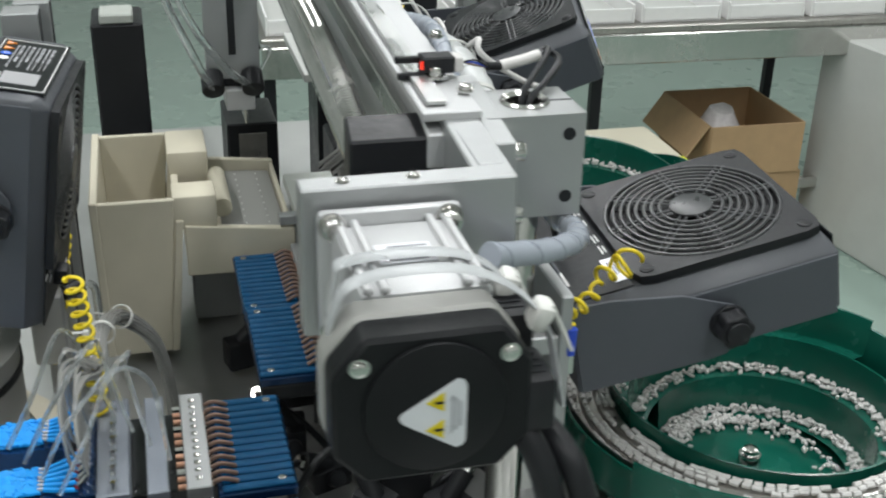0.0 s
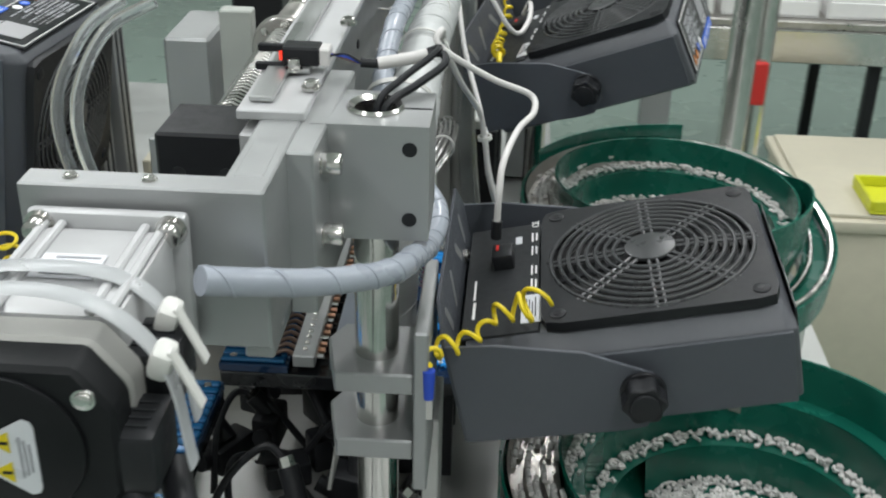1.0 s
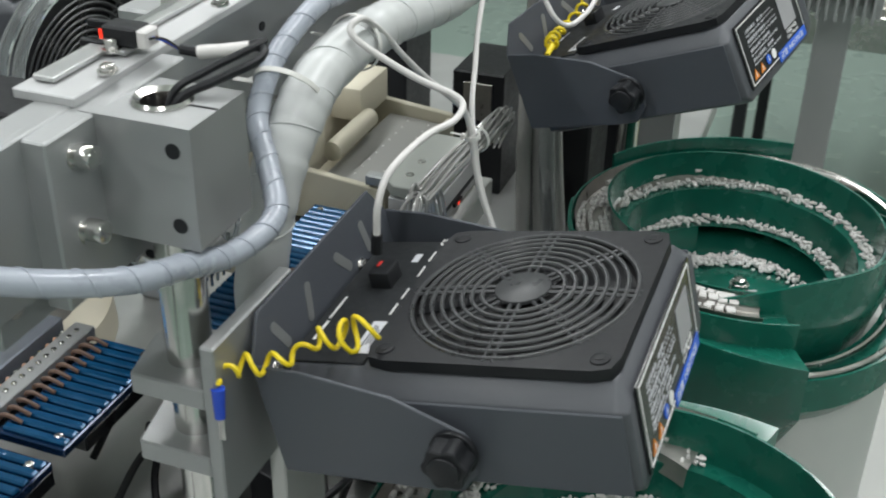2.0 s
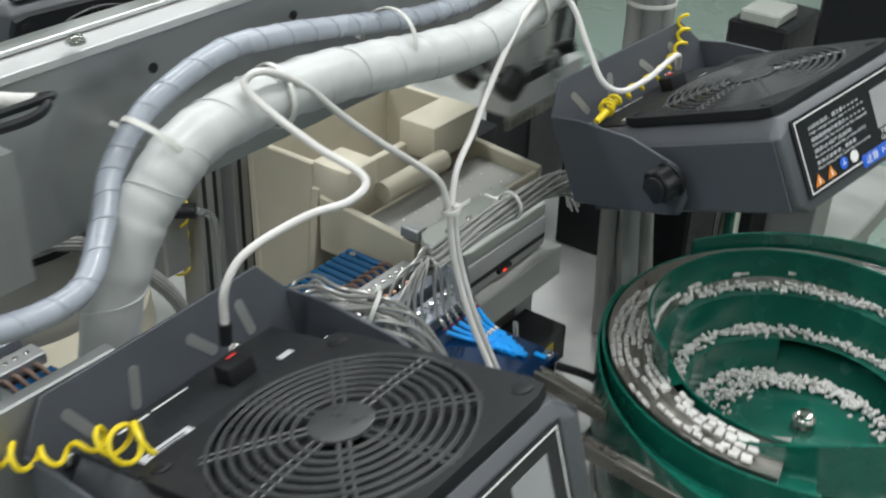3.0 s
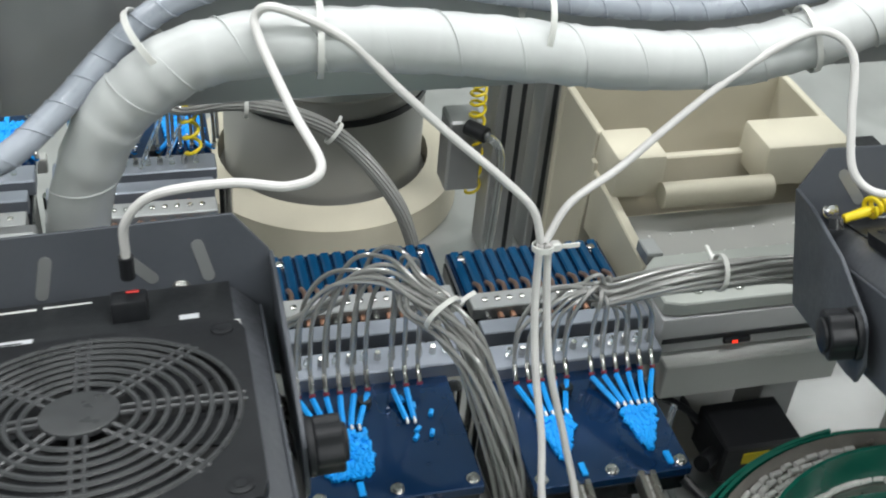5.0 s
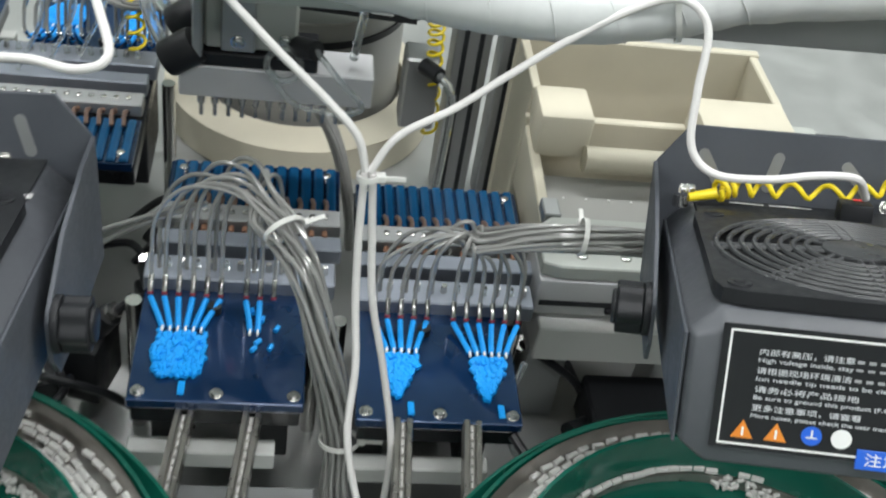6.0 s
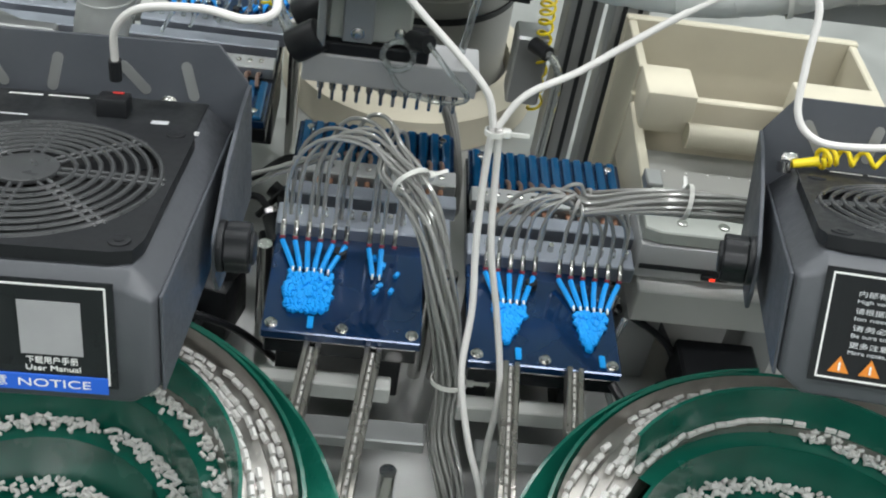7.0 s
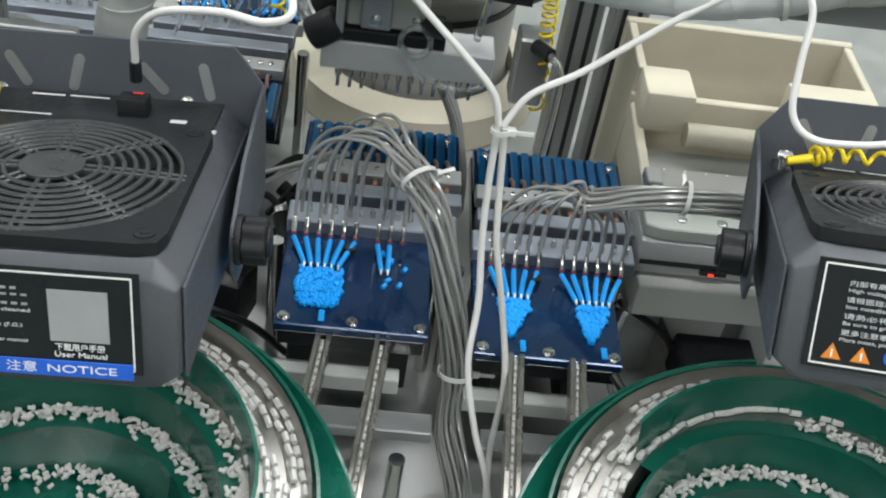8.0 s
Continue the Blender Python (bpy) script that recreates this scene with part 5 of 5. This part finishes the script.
# ---- moving pick head ----
head = thing("pick_head", "grey pneumatic pick head with a bar of twelve nozzles", "pick head", pose(-0.288, 0.171, 0.966))
bar = part("nozzle_bar", bm_box(-0.016, 0, 0.0125, 0.032, 0.128, 0.024, 0.001), ALU_LIGHT, head, "bright aluminium nozzle bar")
for k in range(12):
    y = -0.050 + 0.0091 * k
    nz = part("nozzle", bm_cyl((-0.010, y, -0.010), (-0.010, y, 0.001), 0.0026, seg=12), STEEL, head, "steel nozzle")
    part("nozzle_tip", bm_cyl((-0.010, y, -0.020), (-0.010, y, -0.010), 0.0014, seg=10), STEEL, nz)
part("adapter_plate", bm_box(-0.018, -0.012, 0.030, 0.036, 0.076, 0.010, 0.001), BLACK, head)
part("cylinder", bm_box(-0.024, -0.018, 0.086, 0.040, 0.060, 0.100, 0.002), MACHINE_GREY, head, "grey pneumatic cylinder body")
part("rail_plate", bm_box(-0.001, -0.026, 0.088, 0.006, 0.022, 0.100, 0.001), ALU, head)
for zz in (0.046, 0.080, 0.115):
    hex_screw("screw", (0.0022, -0.026, zz), (1, 0, 0), 0.0036, 0.003, head)
    hex_screw("screw", (-0.0038, 0.004, zz), (1, 0, 0), 0.0032, 0.003, head)
part("fitting", bm_cyl((-0.002, 0.012, 0.044), (0.012, 0.024, 0.050), 0.0068, seg=16), BLACK, head)
dial = part("dial", merge(bm_torus((0, 0, 0), 0.011, 0.0022, 24, 8), None, pose(0.006, 0.004, 0.034, 0, 80, 0)), GLASSY, head)
part("switch_light", bm_box(0.0030, -0.026, 0.128, 0.002, 0.004, 0.004, 0.0003), RED_LED, head)
part("hose", bm_tube(spline([(0.012, 0.024, 0.050), (0.030, 0.040, 0.040), (0.022, 0.056, 0.016), (0.008, 0.040, 0.000), (0.006, 0.010, 0.006), (0.008, -0.004, 0.030)], 8), 0.0020, 8), GLASSY, head, "clear looped hose")
part("hose", bm_tube(spline([(-0.010, 0.020, 0.11), (0.000, 0.040, 0.13), (-0.01, 0.055, 0.10), (-0.015, 0.05, 0.03)], 8), 0.0030, 8), GLASSY, head)
part("side_plate", bm_box(-0.022, -0.0515, 0.090, 0.060, 0.006, 0.110, 0.001), ALU, head)
part("slot", bm_box(-0.022, -0.0548, 0.100, 0.008, 0.001, 0.075, 0), BLACK_MATT, head)
for sx in (-0.046, -0.002):
    part("stop", bm_cyl((sx, -0.052, 0.040), (sx, -0.072, 0.026), 0.0125, seg=18, bevel=0.002), BLACK, head, "black rubber elbow fitting")
    part("hose", bm_tube(spline([(sx, -0.070, 0.030), (sx * 0.7 - 0.024, -0.086, 0.050), (sx * 0.4 - 0.054, -0.096, 0.090), (sx * 0.3 - 0.078, -0.100, 0.140), (sx * 0.3 - 0.084, -0.092, 0.185), (sx * 0.3 - 0.068, -0.070, 0.225), (sx * 0.5 - 0.040, -0.045, 0.240)], 8), 0.0044, 10), GLASSY, head, "clear vacuum hose")
part("carriage", bm_box(-0.022, -0.01, 0.175, 0.032, 0.070, 0.080, 0.002), ALU, head)

# ---- carriage on the ball screw ----
carriage = thing("gantry_carriage", "grey carriage bracket with a steel ball nut on the screw", "carriage", pose(0, 0.155, 0))
nut = part("ball_nut", bm_cyl((-0.234, -0.050, 1.190), (-0.236, -0.040, 1.190), 0.0185, seg=32, bevel=0.001), STEEL_DARK, carriage, "round steel ball-nut flange")
bm_ = bm_cyl((-0.235, -0.039, 1.190), (-0.231, 0.000, 1.193), 0.0135, seg=24)
part("nut_body", bm_, STEEL_DARK, nut)
for k in range(6):
    a = math.pi / 3 * k + 0.3
    hex_screw("screw", (-0.234 + 0.0145 * math.cos(a), -0.0505, 1.190 + 0.0145 * math.sin(a)), (0, -1, 0), 0.0026, 0.002, nut)
part("bracket", bm_box(-0.266, -0.035, 1.170, 0.022, 0.012, 0.080, 0.001), MACHINE_GREY, carriage, "grey-green bracket plate")

# ---- far side machinery ----
arm2 = thing("press_stage", "black press stage with side valves on the base plate", "press stage", pose(-0.247, 0.74, 0.80))
part("stage", bm_box(0, -0.02, 0.075, 0.062, 0.10, 0.150, 0.002), BLACK, arm2)
part("slot_cover", bm_box(0, -0.0705, 0.115, 0.034, 0.002, 0.045, 0.0005), STEEL_DARK, arm2)
for sx, sy, sz, h in ((0.125, 0.06, 0.13, 0.26), (-0.150, 0.05, 0.13, 0.26), (0.120, -0.10, 0.07, 0.14), (-0.140, -0.12, 0.06, 0.12)):
    part("valve_body", bm_box(sx, sy, sz, 0.062, 0.09, h, 0.003), BLACK, arm2)
    part("valve_cap", bm_box(sx, sy - 0.02, sz + h / 2 + 0.006, 0.040, 0.05, 0.012, 0.002), MACHINE_GREY, arm2)
# valves and cables under the far blower and the motor
for k, (x, y, z, sx, sy, sz) in enumerate(((-0.20, -0.03, 0.84, 0.035, 0.05, 0.03), (-0.165, 0.03, 0.835, 0.03, 0.03, 0.04), (-0.235, -0.08, 0.83, 0.05, 0.03, 0.03), (-0.19, 0.065, 0.845, 0.025, 0.04, 0.05), (-0.12, 0.02, 0.83, 0.03, 0.03, 0.03), (-0.225, 0.02, 0.85, 0.03, 0.025, 0.05), (-0.300, 0.115, 0.845, 0.022, 0.040, 0.024), (-0.272, 0.145, 0.85, 0.022, 0.035, 0.03), (-0.250, 0.100, 0.84, 0.036, 0.024, 0.022), (-0.232, 0.170, 0.86, 0.022, 0.032, 0.04), (-0.292, 0.190, 0.85, 0.026, 0.022, 0.03), (-0.262, 0.215, 0.85, 0.020, 0.036, 0.026), (-0.222, 0.125, 0.845, 0.024, 0.03, 0.03), (-0.255, 0.385, 0.83, 0.03, 0.03, 0.04), (-0.225, 0.365, 0.83, 0.024, 0.03, 0.03), (-0.30, 0.33, 0.83, 0.03, 0.024, 0.03), (-0.245, 0.31, 0.84, 0.03, 0.03, 0.03))):
    v = thing("flow_valve", "black pneumatic flow valve on the base plate", "valve", pose(x, y, z, 0, 0, 25 * k), group="flow valves")
    part("body", bm_box(0, 0, 0, sx, sy, sz, 0.003, 2), BLACK, v)
    part("elbow", bm_cyl((0, 0, sz * 0.4), (sx * 0.6, 0, sz * 0.9), 0.008, seg=14), BLACK, v)
    part("knob", bm_cyl((0, sy * 0.4, 0), (0, sy * 0.8, 0.006), 0.007, seg=12), BLACK, v)
    part("nut", bm_cyl((sx * 0.6, 0, sz * 0.9), (sx * 0.75, 0, sz * 1.02), 0.006, seg=6), STEEL, v)
    part("hose", bm_tube(spline([(sx * 0.7, 0, sz * 0.95), (sx * 1.2, 0.01, sz * 1.1), (sx * 1.4, 0.04, sz * 0.6), (sx * 1.2, 0.07, -0.02)], 6), 0.003, 8), BLACK, v)
for k in range(4):
    x0 = -0.43 + 0.012 * (k % 4)
    y0 = 0.02 - 0.02 * k
    solid("clear_hose", bm_tube(spline([(x0 - 0.05, y0, 0.955), (x0 - 0.03, y0 + 0.01, 0.99), (x0 - 0.01 + 0.01 * (k % 3), y0 + 0.02, 1.03), (x0 + 0.004 * k, y0 + 0.05, 1.00), (x0 + 0.02, y0 + 0.03, 0.95)], 8), 0.0016, 8), GLASSY, "clear curved air hose over the far station", "air hose", group="clear hoses")
for k in range(2):
    solid("clear_hose", bm_tube(spline([(-0.172, 0.132 + 0.010 * k, 1.000), (-0.176, 0.108, 0.984 - 0.004 * k), (-0.186, 0.078, 0.962 - 0.010 * k), (-0.196, 0.050, 0.936 - 0.014 * k), (-0.205, 0.030, 0.880)], 8), 0.0017, 8), CLEAR_TUBE, "clear air tube leaving the station sideways", "air hose", group="clear hoses")
riser = thing("hose_riser", "bundle of clear hoses rising beside the second blower", "hose bundle", pose(-0.142, 0.556, 0.80))
for k, (dx, dy) in enumerate(((-0.010, -0.006), (0.008, -0.009), (0.010, 0.007), (-0.007, 0.010), (0.0, 0.0))):
    part("hose", bm_tube(spline([(dx * 1.8 + 0.01, dy * 1.6, 0.002), (dx * 1.3, dy * 1.3, 0.16), (dx, dy, 0.325), (dx * 1.2 - 0.008, dy * 1.2, 0.42), (dx * 1.5 - 0.03, dy * 1.5 + 0.02, 0.50)], 7), 0.0082, 12), GLASSY if k % 2 else CLEAR_TUBE, riser, "clear flexible hose")
cable_tie((-0.142, 0.556, 1.128), (0, 0, 1), 0.0205, "white nylon cable tie round rising hoses")
# lower grey frame under the blower bracket
fr = thing("hose_guide", "grey sheet metal guide behind the second bowl", "metal guide", pose(-0.055, 0.58, 0.80))
part("post", bm_cyl((0, 0, 0), (0, 0, 0.245), 0.011, seg=24), SHAFT, fr)
part("cap", bm_cyl((0, 0, 0.245), (0, 0, 0.255), 0.012, seg=24, bevel=0.002), ALU, fr)
blk = thing("amplifier_box", "black amplifier box on a pale plate beyond the second blower", "control box", pose(-0.06, 0.80, 1.02))
part("box", bm_box(0.03, 0, 0.05, 0.075, 0.08, 0.13, 0.003), BLACK, blk)
part("indicator", bm_box(-0.004, -0.0405, 0.105, 0.004, 0.001, 0.004, 0), RED_LED, blk)
part("plate", bm_box(0.0, -0.02, -0.02, 0.24, 0.20, 0.010, 0.001), BASE_WHITE, blk)
part("leg", bm_box(0.0, 0.0, -0.12, 0.05, 0.05, 0.19, 0.001), ALU, blk)
comb = thing("cooling_comb", "silver finned block beyond the second blower", "heat sink", pose(0.12, 0.86, 1.03))
for k in range(9):
    part("fin", bm_box(-0.04 + 0.010 * k, 0, 0.03, 0.0035, 0.06, 0.10, 0.0005), ALU, comb)
part("base", bm_box(0, 0.035, 0.03, 0.10, 0.012, 0.12, 0.001), ALU, comb)
part("leg", bm_box(0, 0.05, -0.12, 0.04, 0.03, 0.25, 0.001), ALU, comb)

# ---- distance ----
bench = thing("steel_bench", "stainless steel work bench with sorting trays, across the aisle", "work bench", pose(0.80, 2.42, 0.0, 0, 0, -1.5))
part("top", bm_box(0, 0, 0.646, 1.76, 0.64, 0.020, 0.003), STEEL_DARK, bench)
part("apron", bm_box(0, -0.325, 0.597, 1.76, 0.016, 0.082, 0.003), STEEL, bench, "bright steel front apron")
for sx in (-0.86, 0.02, 0.86):
    for sy in (-0.29, 0.29):
        part("leg", bm_box(sx, sy, 0.318, 0.03, 0.03, 0.636, 0.003), BLACK, bench)
part("cross_rail", bm_box(0, -0.29, 0.16, 1.70, 0.024, 0.03, 0.002), STEEL, bench)
for k in range(7):
    tr = thing("sorting_tray", "white plastic sorting tray on the steel bench", "tray", bench.matrix_world @ pose(-0.75 + 0.25 * k, -0.05, 0.657), group="sorting trays")
    part("floor", bm_box(0, 0, 0.004, 0.22, 0.48, 0.006, 0.001), BASE_WHITE, tr)
    for sx in (-0.112, 0.112):
        part("side", bm_box(sx, 0, 0.025, 0.006, 0.48, 0.05, 0.001), WHITE, tr)
    part("side", bm_box(0, 0.237, 0.025, 0.216, 0.006, 0.05, 0.001), WHITE, tr)
    part("side", bm_box(0, -0.237, 0.020, 0.216, 0.006, 0.04, 0.001), WHITE, tr)
for z0, h, dims, lab in ((0.0, 0.205, (0.30, 0.34), "closed brown cardboard box on the floor"), (0.207, 0.150, (0.29, 0.34), "open brown cardboard box with a plastic bag inside")):
    boxm = pose(1.310, 2.262, z0, 0, 0, -1.0 + (3 if z0 == 0 else 0))
    cb = thing("cardboard_box", lab, "cardboard box", boxm, group="cardboard boxes")
    w, d = dims
    for args in ((0, -d / 2, h / 2, w, 0.005, h), (0, d / 2, h / 2, w, 0.005, h), (-w / 2, 0, h / 2, 0.005, d - 0.006, h), (w / 2, 0, h / 2, 0.005, d - 0.006, h), (0, 0, 0.004, w - 0.006, d - 0.006, 0.005)):
        part("panel", bm_box(*args, 0.001), CARD, cb)
    if z0 == 0.0:
        part("panel", bm_box(0, 0, h - 0.003, w - 0.006, d - 0.006, 0.005, 0.001), CARD, cb)
    else:
        part("flap", merge(bm_box(-0.055, 0, 0, 0.11, d - 0.02, 0.004, 0.001), None, pose(-w / 2 - 0.003, 0, h, 0, -55, 0)), CARD, cb)
bag = solid("plastic_bag", bm_lathe([(0.0, 0.165), (0.035, 0.155), (0.075, 0.09), (0.085, 0.03), (0.0, 0.012)], 14), PLASTIC_BAG, "crumpled clear plastic bag in the cardboard box", "plastic bag")
bag.matrix_world = pose(1.310, 2.262, 0.207, 0, 0, -1) @ pose(-0.05, -0.03, 0)
for v in bag.data.vertices:
    v.co += noise.noise_vector(v.co * 22) * 0.018
cab = thing("white_cabinet", "low plain white cabinet standing beside the bench", "cabinet", pose(1.98, 1.98, 0.0, 0, 0, 8))
part("body", bm_box(0, 0, 0.30, 0.86, 0.50, 0.60, 0.006), BASE_WHITE, cab)
for sx in (-0.21, 0.21):
    dr = part("door", bm_box(sx, -0.253, 0.30, 0.40, 0.012, 0.54, 0.003), WHITE, cab)
    part("handle", bm_box(sx * 0.2, -0.264, 0.40, 0.012, 0.012, 0.10, 0.002), STEEL, dr)
rk = thing("steel_trolley", "stainless steel tube trolley beside the machine", "trolley", pose(0, 0, 0))
for px, py in ((0.252, 1.01), (0.398, 1.53)):
    part("upright", bm_cyl((px, py, 0), (px, py, 1.45), 0.021, seg=24), STEEL, rk)
part("rail", bm_tube([(0.252, 1.01, 0.25), (0.398, 1.53, 0.25)], 0.016, 14), STEEL, rk)
part("rail", bm_tube([(0.252, 1.01, 1.43), (0.398, 1.53, 1.43)], 0.016, 14), STEEL, rk)
part("grip", bm_box(0.395, 1.505, 0.700, 0.030, 0.012, 0.085, 0.003), RED, rk, "red plastic grip")
crate = thing("storage_crate", "tall cream plastic storage crate on the floor", "crate", pose(0.665, 1.60, 0.0))
part("body", bm_box(0, 0, 0.225, 0.31, 0.42, 0.45, 0.012, 2), CREAM, crate)
part("rim", bm_box(0, 0, 0.463, 0.33, 0.44, 0.026, 0.006, 2), CREAM, crate)
part("lid", bm_box(0, 0, 0.480, 0.30, 0.41, 0.010, 0.004, 2), CREAM, crate)
tray = thing("yellow_tray", "flat yellow plastic tray on the crate lid", "tray", pose(0.700, 1.46, 0.486))
part("floor", bm_box(0, 0, 0.003, 0.17, 0.13, 0.006, 0.002), YELLOW_BIN, tray)
for sx in (-0.082, 0.082):
    part("side", bm_box(sx, 0, 0.017, 0.006, 0.13, 0.022, 0.002), YELLOW_BIN, tray)
for sy in (-0.062, 0.062):
    part("side", bm_box(0, sy, 0.017, 0.157, 0.006, 0.022, 0.002), YELLOW_BIN, tray)
for k in range(2):
    cr = solid("paper_sack", bm_box(1.30 + 0.35 * k, 1.00 + 0.35 * k, 0.09, 0.34, 0.28, 0.18, 0.03, 3), BASE_WHITE, "white paper sack lying on the floor", "sack", group="paper sacks")
    for v in cr.data.vertices:
        v.co += noise.noise_vector(v.co * 7) * 0.015


# ---- motion ----
def motions():
    rows = [(0, 0.62, 1.0), (0.1, 0.56, 1.0), (0.2, 0.45, 1.0), (0.3, 0.33, 1.0), (0.45, 0.19, 1.0), (0.55, 0.155, 0.985), (0.75, 0.155, 0.967), (1.3, 0.155, 0.967), (1.5, 0.155, 0.976), (1.7, 0.155, 0.99), (1.85, 0.155, 0.978), (2.0, 0.155, 0.962), (2.2, 0.155, 0.964), (2.4, 0.155, 0.98), (2.55, 0.165, 1.0), (2.8, 0.30, 1.0), (2.92, 0.48, 1.0), (3.05, 0.62, 1.0), (5.35, 0.66, 1.0), (5.6, 0.449, 1.0), (5.7, 0.385, 1.0), (5.8, 0.31, 1.0), (5.9, 0.24, 1.0), (6.0, 0.162, 0.996), (6.1, 0.155, 0.985), (6.3, 0.155, 0.967), (6.8, 0.155, 0.967), (7.0, 0.155, 0.976), (7.2, 0.155, 0.99), (7.35, 0.155, 0.978), (7.5, 0.155, 0.962), (7.7, 0.156, 0.964), (7.85, 0.158, 0.972), (8.0, 0.161, 0.99)]
    walk(carriage, [(t, pose(-0.006, y, -0.004)) for t, y, z in rows])
    walk(head, [(t, pose(-0.288 + 0.08 * max(0.0, y - 0.155), y + 0.016, z)) for t, y, z in rows])


motions()
